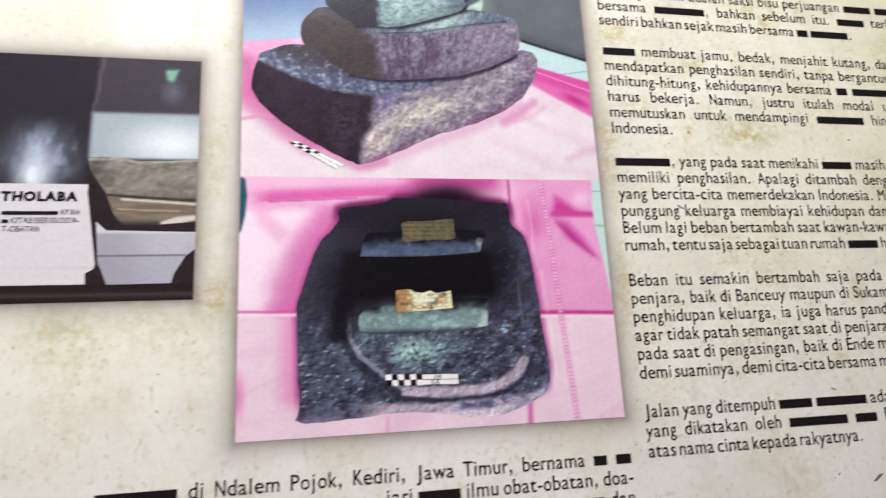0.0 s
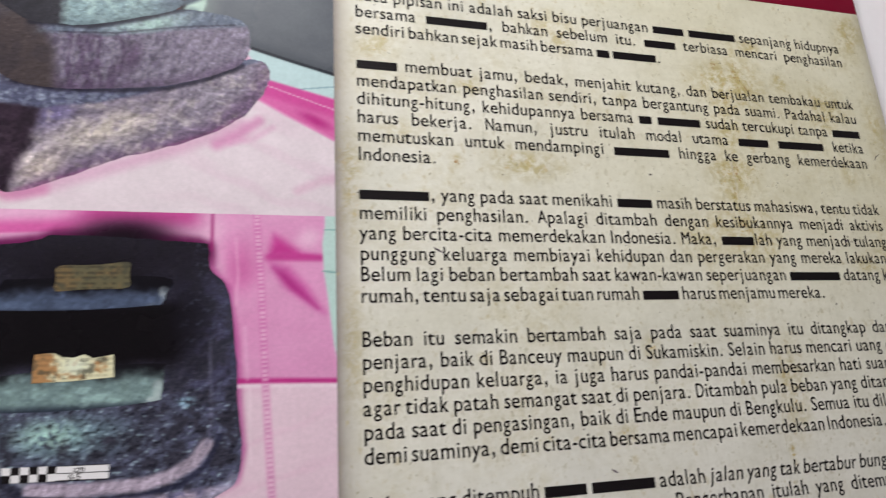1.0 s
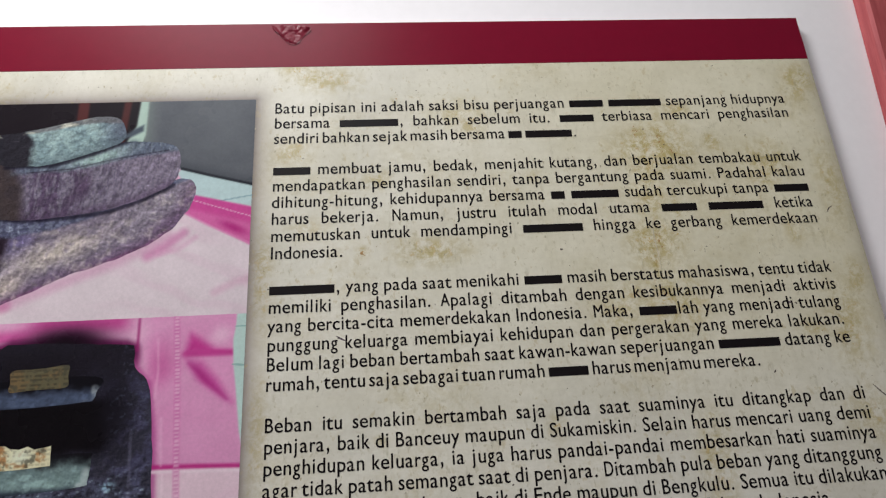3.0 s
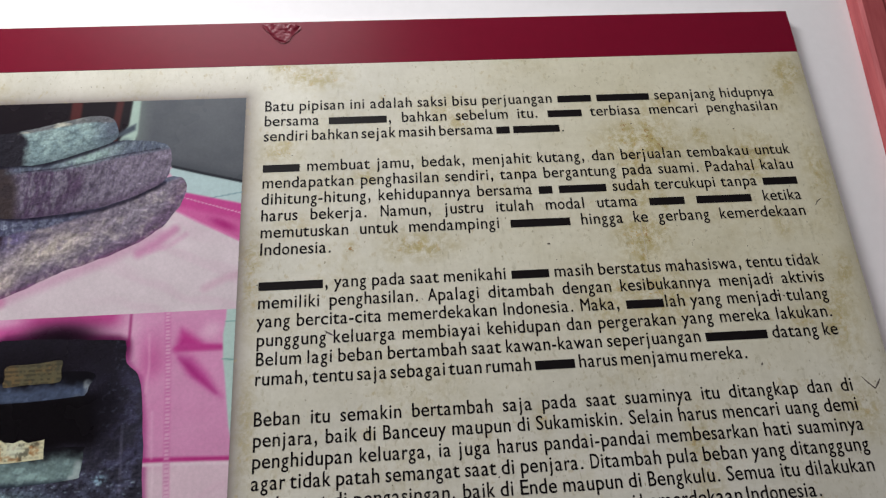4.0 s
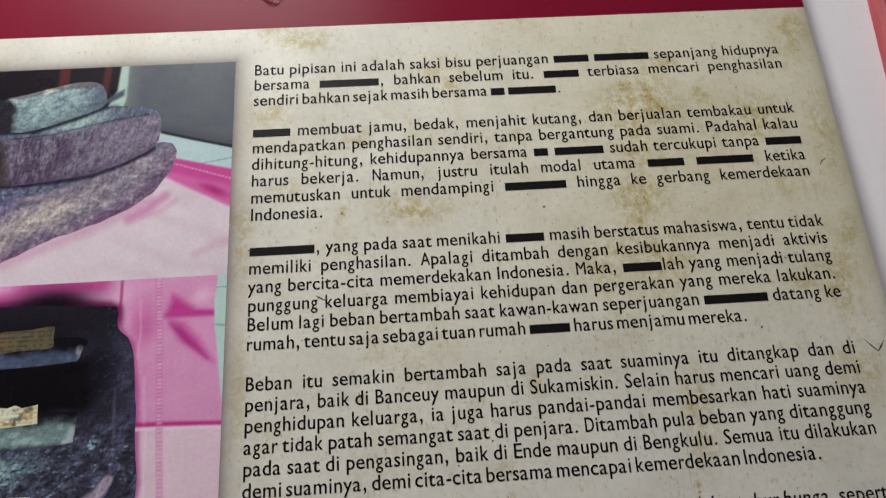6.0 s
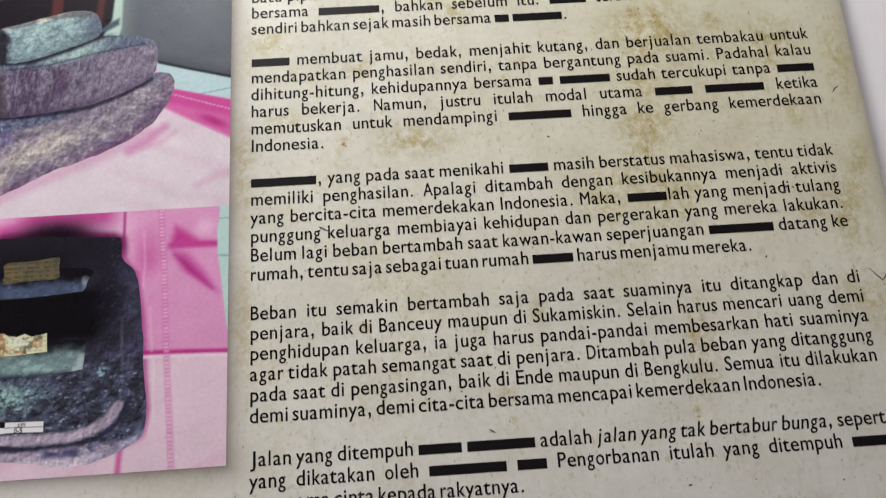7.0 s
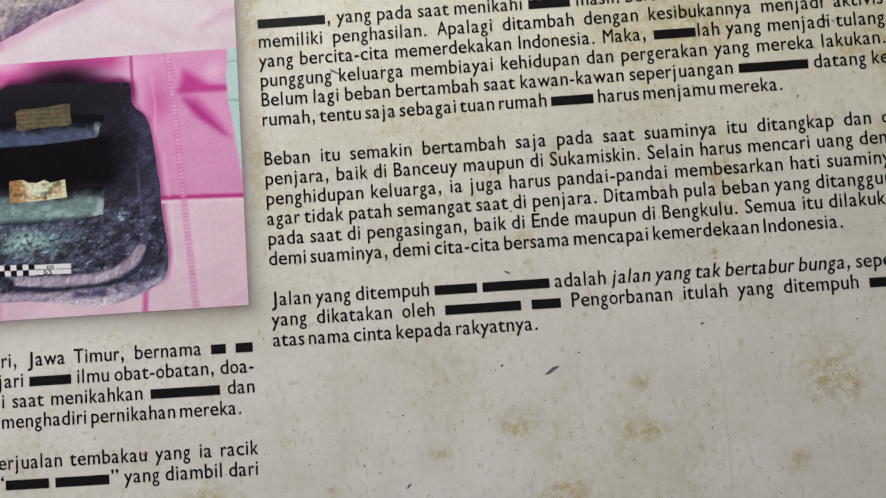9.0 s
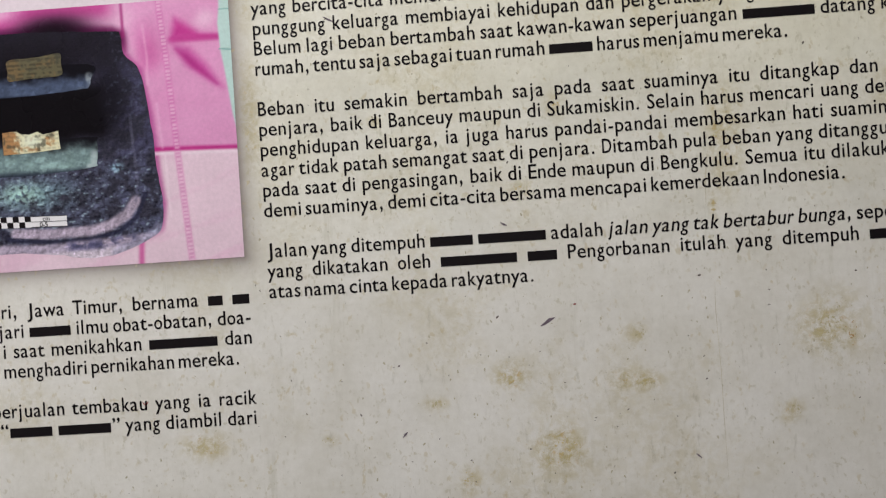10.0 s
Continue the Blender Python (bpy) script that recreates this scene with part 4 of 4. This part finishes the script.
pictured("page_block", [(-41, 51.5), (0, 49), (0, 38.1), (-17.3, 36.7), (-33.3, 36.8), (-37.5, 42.5)], -0.00011, (128, 114, 100), paint_pages, side, SIDE, "brown-edged worn book pages")
pictured("book_cover", [(-50, 70), (-44, 71), (-37.9, 71), (-27.3, 68.9), (-12, 69.2), (0, 70.6), (0, 48.3), (-11.9, 49), (-32.8, 50.4), (-40.5, 51.1), (-46.2, 59.8), (-49, 64.1)],
         -0.00015, (122, 114, 106), paint_cover, side, SIDE, "grey-brown creased book cover")
pictured("white_box", [(-44.8, 38.2), (-40.1, 34), (0, 33), (0, 24.5), (-4.2, 21), (-6.7, 16.7), (-9, 13), (-10.2, 8.1), (-38.5, 7.9), (-42.9, 18.7)], -0.00013, (184, 181, 190), paint_box, side, SIDE, "white lidded box")
card = pictured("white_card", [(-195, 57.4), (-49.2, 56.8), (-49.4, 53.2), (-44, 17.5), (-44.6, 15.4), (-48.1, 13.3), (-47.7, 8.2), (-195, 8.6)], -0.00019, (208, 203, 207), paint_card, side, SIDE, "white printed card", None, 1.6)


# ---- the writing ----
ADVANCE = dict(zip("abcdefghijklmnopqrstuvwxyz", (.525, .557, .495, .557, .545, .370, .502, .546, .285, .367, .504, .295, .830, .546, .537, .557, .557, .389, .405, .396, .546, .490, .744, .501, .493, .475)))
ADVANCE.update(zip("ABCDEFGHIJKLMNOPQRSTUVWXYZ", (.590, .566, .598, .613, .536, .525, .676, .654, .278, .477, .576, .507, .709, .638, .674, .558, .676, .582, .481, .581, .648, .588, .852, .557, .570, .550)))
ADVANCE.update({".": .367, ",": .367, "-": .367, "\u201c": .52, "\u201d": .52, "'": .16, "0": .524, "5": .524})
EM, PITCH, FIRST, COLUMN = 0.00875, 0.01010, 1.6853, 0.3155
GLYPHS = {}


def glyph(c, weight=0.0):
    """Outline of a character of the built-in font as places and faces, one em high."""
    if (c, weight) not in GLYPHS:
        curve = bpy.data.curves.new("letter", "FONT")
        curve.body, curve.size, curve.resolution_u, curve.offset = c, 1.0, 3, weight
        ob = bpy.data.objects.new("letter", curve)
        mesh = bpy.data.meshes.new_from_object(ob)
        xy = np.array([v.co[:2] for v in mesh.vertices])
        faces = [list(p.vertices) for p in mesh.polygons]
        bpy.data.objects.remove(ob)
        bpy.data.curves.remove(curve)
        bpy.data.meshes.remove(mesh)
        GLYPHS[c, weight] = xy, faces
    return GLYPHS[c, weight]


def bearings(c):
    """White space left and right of a letter, in em."""
    left = 0.06 if c == "-" else -0.02 if c == "t" else 0.075 if c in "bhiklmnpruBDEFHIKLMNPRU" else 0.045 if c in "acdegoqsCGOQS" else 0.10 if c in ".," else -0.03 if c == "j" else 0.018
    right = 0.06 if c == "-" else 0.02 if c == "t" else 0.07 if c in "adghijmnquHIMNUJ" else 0.04 if c in "bceopsBDGOPRSl" else 0.13 if c in ".," else 0.012
    return left, right


X_HEIGHT = glyph("x")[0][:, 1].max()
TALL = 0.525 / X_HEIGHT


def tokens(word):
    """Letters of a word; [2.5] is a plain bar of 2.5 em, slashes set a word in italics."""
    out, i = [], 0
    word = word.replace("/", "")
    while i < len(word):
        if word[i] == "[":
            j = word.index("]", i)
            out.append(float(word[i + 1:j]))
            i = j + 1
        else:
            out.append(word[i])
            i += 1
    return out


def word_width(word):
    return sum(t if isinstance(t, float) else ADVANCE[t] for t in tokens(word))


def set_line(text, x, z, em=EM, width=None, gap=0.150, y=-0.00009, upright=1.0, weight=0.0, heavy=0.011, parent=None, label="", name="text_line", fit_words=False):
    """A line of print as one flat mesh; with a width its words are spread to fill it."""
    words = text.split(" ")
    natural = sum(word_width(w) for w in words)
    if width:
        gap = (width / em + 0.13 - natural) / max(1, len(words) - 1)
        if gap < 0.13 or fit_words:
            gap = 0.15
            squeeze = (width / em + 0.13) / (natural + gap * (len(words) - 1))
        else:
            squeeze = 1.0
    else:
        squeeze = 1.0
    verts, faces, pen = [], [], -0.06
    for w in words:
        slant = 0.2 if "/" in w else 0.0
        for t in tokens(w):
            if isinstance(t, float):
                a, b = (pen + 0.05) * em * squeeze, (pen + t - 0.05) * em * squeeze
                k = len(verts)
                verts += [(x + a, y, z), (x + b, y, z), (x + b, y, z + 0.54 * em), (x + a, y, z + 0.54 * em)]
                faces.append([k, k + 1, k + 2, k + 3])
                pen += t
                continue
            xy, fs = glyph(t, weight)
            lo, hi = xy[:, 0].min(), xy[:, 0].max()
            l, r = bearings(t)
            span = ADVANCE[t] - l - r
            if t in ".,lijI'":
                span = hi - lo
                l = ADVANCE[t] - span - 0.14 if t == "j" else (ADVANCE[t] - span) * (0.42 if t in ".,l" else 0.5)
            else:
                wide = min(max(span, 0.8 * (hi - lo)), 1.22 * (hi - lo))
                l, span = l + (span - wide) * 0.5, wide
            k = len(verts)
            u = (pen + l + (xy[:, 0] - lo) / max(hi - lo, 1e-6) * span + slant * xy[:, 1]) * em * squeeze
            v = xy[:, 1] * TALL * upright * em * (1.0 if t != "," else 1.25)
            for shift, lift in ((-heavy, 0.0), (heavy, 0.00002)):
                k = len(verts)
                verts += [(x + p + shift * em, y - lift, z + q + shift * 0.5 * em) for p, q in zip(u.tolist(), v.tolist())]
                faces += [[k + i for i in f] for f in fs]
            pen += ADVANCE[t]
        pen += gap
    mesh = bpy.data.meshes.new(name)
    mesh.from_pydata(verts, [], faces)
    mesh.update()
    return part(name, mesh, INK, parent or panel, label)


JUSTIFIED = {
    0: "Batu pipisan ini adalah saksi bisu perjuangan [2.51] [3.90] sepanjang hidupnya",
    1: "bersama [4.06], bahkan sebelum itu. [2.51] terbiasa mencari penghasilan",
    4: "[2.51] membuat jamu, bedak, menjahit kutang, dan berjualan tembakau untuk",
    5: "mendapatkan penghasilan sendiri, tanpa bergantung pada suami. Padahal kalau",
    6: "dihitung-hitung, kehidupannya bersama [1.02] [3.32] sudah tercukupi tanpa [2.51]",
    7: "harus bekerja. Namun, justru itulah modal utama [2.51] [3.90] ketika",
    8: "memutuskan untuk mendampingi [4.06] hingga ke gerbang kemerdekaan",
    11: "[4.06], yang pada saat menikahi [2.51] masih berstatus mahasiswa, tentu tidak",
    12: "memiliki penghasilan. Apalagi ditambah dengan kesibukannya menjadi aktivis",
    13: "yang bercita-cita memerdekakan Indonesia. Maka, [2.51]lah yang menjadi tulang",
    14: "punggung keluarga membiayai kehidupan dan pergerakan yang mereka lakukan.",
    15: "Belum lagi beban bertambah saat kawan-kawan seperjuangan [4.06] datang ke",
    18: "Beban itu semakin bertambah saja pada saat suaminya itu ditangkap dan di",
    19: "penjara, baik di Banceuy maupun di Sukamiskin. Selain harus mencari uang demi",
    20: "penghidupan keluarga, ia juga harus pandai-pandai membesarkan hati suaminya",
    21: "agar tidak patah semangat saat di penjara. Ditambah pula beban yang ditanggung",
    22: "pada saat di pengasingan, baik di Ende maupun di Bengkulu. Semua itu dilakukan",
    25: "Jalan yang ditempuh [2.51] [3.90] adalah /jalan /yang /tak /bertabur /bunga, seperti",
    26: "yang dikatakan oleh [4.40] [1.75] Pengorbanan itulah yang ditempuh [2.51]",
}
ENDINGS = {2: ("sendiri bahkan sejak masih bersama [1.02] [3.32].", 0.1797), 9: ("Indonesia.", 0.0394),
           16: ("rumah, tentu saja sebagai tuan rumah [2.51] harus menjamu mereka.", 0.2623),
           23: ("demi suaminya, demi cita-cita bersama mencapai kemerdekaan Indonesia.", 0.2851),
           27: ("atas nama cinta kepada rakyatnya.", 0.1316)}
for i, text in JUSTIFIED.items():
    set_line(text, 0, FIRST - PITCH * i, width=COLUMN)
for i, (text, width) in ENDINGS.items():
    set_line(text, 0, FIRST - PITCH * i, width=width, fit_words=True)
# the column under the pictures: text, start, end
CAPTION = [(0, "[4.06] di Ndalem Pojok, Kediri, Jawa Timur, bernama [0.95] [1.08]", -0.2675, -0.0106),
           (1, "jari [2.51] ilmu obat-obatan, doa-", -0.1385, -0.0106), (2, "i saat menikahkan [4.06] dan", -0.1370, -0.0106),
           (3, "menghadiri pernikahan mereka.", -0.1372, -0.0171), (5, "berjualan tembakau yang ia racik", -0.1442, -0.0106),
           (6, "\u201c[2.57] [3.17]\u201d yang diambil dari", -0.1405, -0.0106)]
for i, text, a, b in CAPTION:
    set_line(text, a, 1.4108 - 0.01002 * i, width=b - a)


# ---- flecks and scratches of the printed parchment ----
FLECKS = [(0.0039, 1.3932, 0.5), (0.0081, 1.3710, 0.5), (0.0147, 1.3540, 0.6), (0.0032, 1.3434, 0.5), (0.0417, 1.3519, 0.9), (0.0620, 1.3750, 0.9), (0.0594, 1.3744, 0.4), (0.0765, 1.3856, 0.6),
          (0.1121, 1.3962, 1), (0.0798, 1.3379, 0.5), (0.0949, 1.3265, 0.7), (0.0656, 1.3273, 0.5), (0.0964, 1.3158, 0.7), (0.1131, 1.3149, 0.6), (0.1244, 1.3304, 0.7), (0.1028, 1.3781, 0.5),
          (0.1166, 1.3762, 0.5), (0.1320, 1.3780, 0.5), (0.2116, 1.4104, 1.2), (0.2441, 1.4111, 0.6), (0.2869, 1.4080, 0.8), (0.2448, 1.4014, 0.6), (0.2443, 1.3940, 0.8), (0.2044, 1.3813, 0.5)]
FLECKS += [(0.2114, 1.3709, 0.7), (0.2120, 1.3598, 0.7), (0.1730, 1.3470, 0.8), (0.1571, 1.3440, 0.7), (0.1673, 1.3390, 0.6), (0.1936, 1.3148, 0.8), (0.2846, 1.3464, 0.6), (0.2481, 1.3742, 0.4),
           (0.1431, 1.3620, 0.5), (-0.0048, 1.4166, 0.7), (-0.0069, 1.4195, 0.5), (0.1612, 1.5939, 1.1), (0.0498, 1.5961, 0.7), (0.2846, 1.6632, 0.8), (0.2740, 1.7134, 0.6), (0.2211, 1.6690, 0.7)]
FLECKS += [(0.2761, 1.5871, 0.6), (0.2456, 1.5922, 0.6), (0.1593, 1.5596, 0.6), (0.1044, 1.4615, 0.7), (0.0166, 1.6552, 0.5), (0.0743, 1.5899, 0.5), (0.2323, 1.6580, 0.6), (0.0101, 1.6834, 0.5), (0.1921, 1.6184, 0.6), (0.0841, 1.6994, 0.5), (0.1648, 1.5840, 0.5),
           (0.2381, 1.5900, 0.5), (0.2690, 1.5202, 1), (0.0367, 1.5496, 0.8), (0.2847, 1.5681, 0.7), (0.2902, 1.5570, 1), (-0.0007, 1.5775, 0.7), (0.1220, 1.4720, 0.8), (0.1402, 1.5527, 0.5)]


def fleck(bm, x, z, size, turn, y=-0.00006):
    """A ragged speck about size millimetres across."""
    ring = []
    for k in range(9):
        a = k * math.tau / 9
        d = size * 0.00062 * random.uniform(0.6, 1.15)
        u, w = d * math.cos(a) * 1.5, d * math.sin(a) * 0.8
        ring.append(bm.verts.new((x + u * math.cos(turn) - w * math.sin(turn), y, z + u * math.sin(turn) + w * math.cos(turn))))
    bm.faces.new(ring)


def scratch(name, points, width, material, label):
    """A thin tapered mark along a line."""
    bm = bmesh.new()
    n, rows = len(points), []
    for k, (x, z) in enumerate(points):
        ax, az = points[max(0, k - 1)]
        bx, bz = points[min(n - 1, k + 1)]
        d = Vector((bx - ax, bz - az)).normalized() * width * (0.25 if k in (0, n - 1) else random.uniform(0.6, 1.2)) * 0.5
        rows.append((bm.verts.new((x - d.y, -0.00006, z + d.x)), bm.verts.new((x + d.y, -0.00006, z - d.x))))
    for (a, b), (c, d) in zip(rows, rows[1:]):
        bm.faces.new((a, b, d, c))
    return part(name, bm, material, panel, label)


specks = bmesh.new()
for x, z, s in FLECKS:
    fleck(specks, x, z, s, random.uniform(-0.9, 0.9))
for k in range(190):
    fleck(specks, random.uniform(-0.33, RIGHT - 0.003), random.uniform(1.305, BAND - 0.003), random.uniform(0.16, 0.46), random.uniform(-1.5, 1.5), -0.00004)
faint = bmesh.new()
for k in range(150):
    fleck(faint, random.uniform(-0.33, RIGHT - 0.003), random.uniform(1.305, BAND - 0.003), random.uniform(0.3, 0.75), random.uniform(-1.5, 1.5), -0.000033)
for k in range(1300):
    x, z = random.uniform(-0.33, RIGHT - 0.003), random.uniform(1.305, BAND - 0.003)
    if noise.noise((x * 26, z * 26, 3)) + 0.35 * random.random() > 0.22:
        fleck(faint, x, z, random.uniform(0.35, 1.1), 1.57 + random.uniform(-0.7, 0.7), -0.000008 - 0.0000015 * (k % 16))
blots = [bmesh.new() for k in STAINS]
layer = 0
for x, z, rx, rz, count, tone in CLUSTERS:
    for k in range(count):
        u, w = random.gauss(0, 0.5), random.gauss(0, 0.5)
        fleck(blots[tone], min(x + u * rx, RIGHT - 0.002), z + w * rz, random.uniform(0.3, 1.25) * (1.3 - min(1, math.hypot(u, w))), random.uniform(-1.5, 1.5), -0.000044 - 0.000003 * (layer % 13))
        layer += 1
for bm, material, colour in zip(blots, STAINS, ("ochre", "rust-brown", "moss-green")):
    tagged(part("stain_print", bm, material, panel, "clustered small " + colour + " stains in the parchment print"), kind="stuff")
tagged(part("faint_fleck_print", faint, SPECK_SOFT, panel, "scattered faint olive flecks in the parchment print"), kind="stuff")
tagged(part("fleck_print", specks, SPECK, panel, "scattered dark flecks in the parchment print"), kind="stuff")
red_spot = bmesh.new()
fleck(red_spot, 0.1504, 1.4002, 0.9, 0.2)
part("red_fleck", red_spot, SPECK_RED, panel, "small red speck")
scratch("dark_mark", [(0.1331, 1.3905), (0.1352, 1.3915), (0.1375, 1.3932), (0.1403, 1.3942)], 0.0016, MARK, "slanting dark purple mark")
scratch("dark_mark", [(0.2044, 1.3236), (0.2058, 1.3226), (0.2072, 1.3212)], 0.0010, MARK, "short slanting dark mark")
scratch("dark_mark", [(0.0616, 1.3395), (0.0630, 1.3410), (0.0643, 1.3422)], 0.0009, MARK, "short slanting brown mark")
scratch("dark_mark", [(0.1166, 1.4426), (0.1182, 1.4416), (0.1198, 1.4409)], 0.0012, MARK, "short slanting grey mark")
scratch("dark_mark", [(0.0354, 1.5506), (0.0381, 1.5489), (0.0407, 1.5476)], 0.0013, MARK, "grey rubbed smear across the text")
scratch("dark_mark", [(-0.0677, 1.3648), (-0.0661, 1.3630), (-0.0646, 1.3649)], 0.0011, SPECK_RED, "small reddish smear on the text")
scratch("dark_mark", [(0.2848, 1.5580), (0.2860, 1.5576), (0.2875, 1.5573)], 0.0015, MARK, "short grey dash between two words")
scratch("dark_mark", [(0.2842, 1.5670), (0.2854, 1.5674), (0.2866, 1.5676)], 0.0008, MARK, "short grey dash above the text")
scratch("dark_mark", [(0.3230, 1.6105), (0.3246, 1.6130), (0.3272, 1.6146)], 0.0012, SPECK, "slanting greyish mark")
scratch("scratch", [(0.3216, 1.5108), (0.3246, 1.5072), (0.3278, 1.5039), (0.3300, 1.5064), (0.3322, 1.5093)], 0.0008, SPECK, "hooked brown scratch")
scratch("crease", [(0.2189, 1.4064), (0.2185, 1.3940), (0.2187, 1.3815), (0.2192, 1.3649), (0.2191, 1.3401), (0.2193, 1.3098)], 0.0003, STAIN_LINE, "faint upright crease")
scratch("crease", [(0.2196, 1.4713), (0.2178, 1.4577), (0.2172, 1.4443)], 0.0007, STAIN_LINE, "faint brown upright crease")
scratch("crease", [(0.2165, 1.612), (0.2160, 1.600), (0.2167, 1.586), (0.2172, 1.574)], 0.0007, STAIN_LINE, "faint brown upright crease")

# ---- lettering inside the pictures ----
for text, x0, x1, base, em, weight in (("THOLABA", -86.0, -54.0, 48.6, 5.2, 0.05), ("[6.8] AYAH", -85.3, -52.3, 41.6, 3.4, 0.0), ("[0.9] KITAB BERISI DO'A-", -85.0, -52.0, 37.6, 3.4, 0.0), ("T-OBATAN", -84.5, -69.1, 33.5, 3.4, 0.0)):
    set_line(text, SIDE[0] + x0 * MM, SIDE[1] + base * MM, em * MM, (x1 - x0) * MM, y=-0.00026, weight=weight, parent=side, name="card_lettering", fit_words=True)
set_line("cm", LOW[0] + 94.0 * MM, LOW[1] + 24.2 * MM, 2.9 * MM, y=-0.00026, parent=lower, name="scale_lettering")
set_line("0-5", LOW[0] + 92.5 * MM, LOW[1] + 21.3 * MM, 2.9 * MM, y=-0.00026, parent=lower, name="scale_lettering")
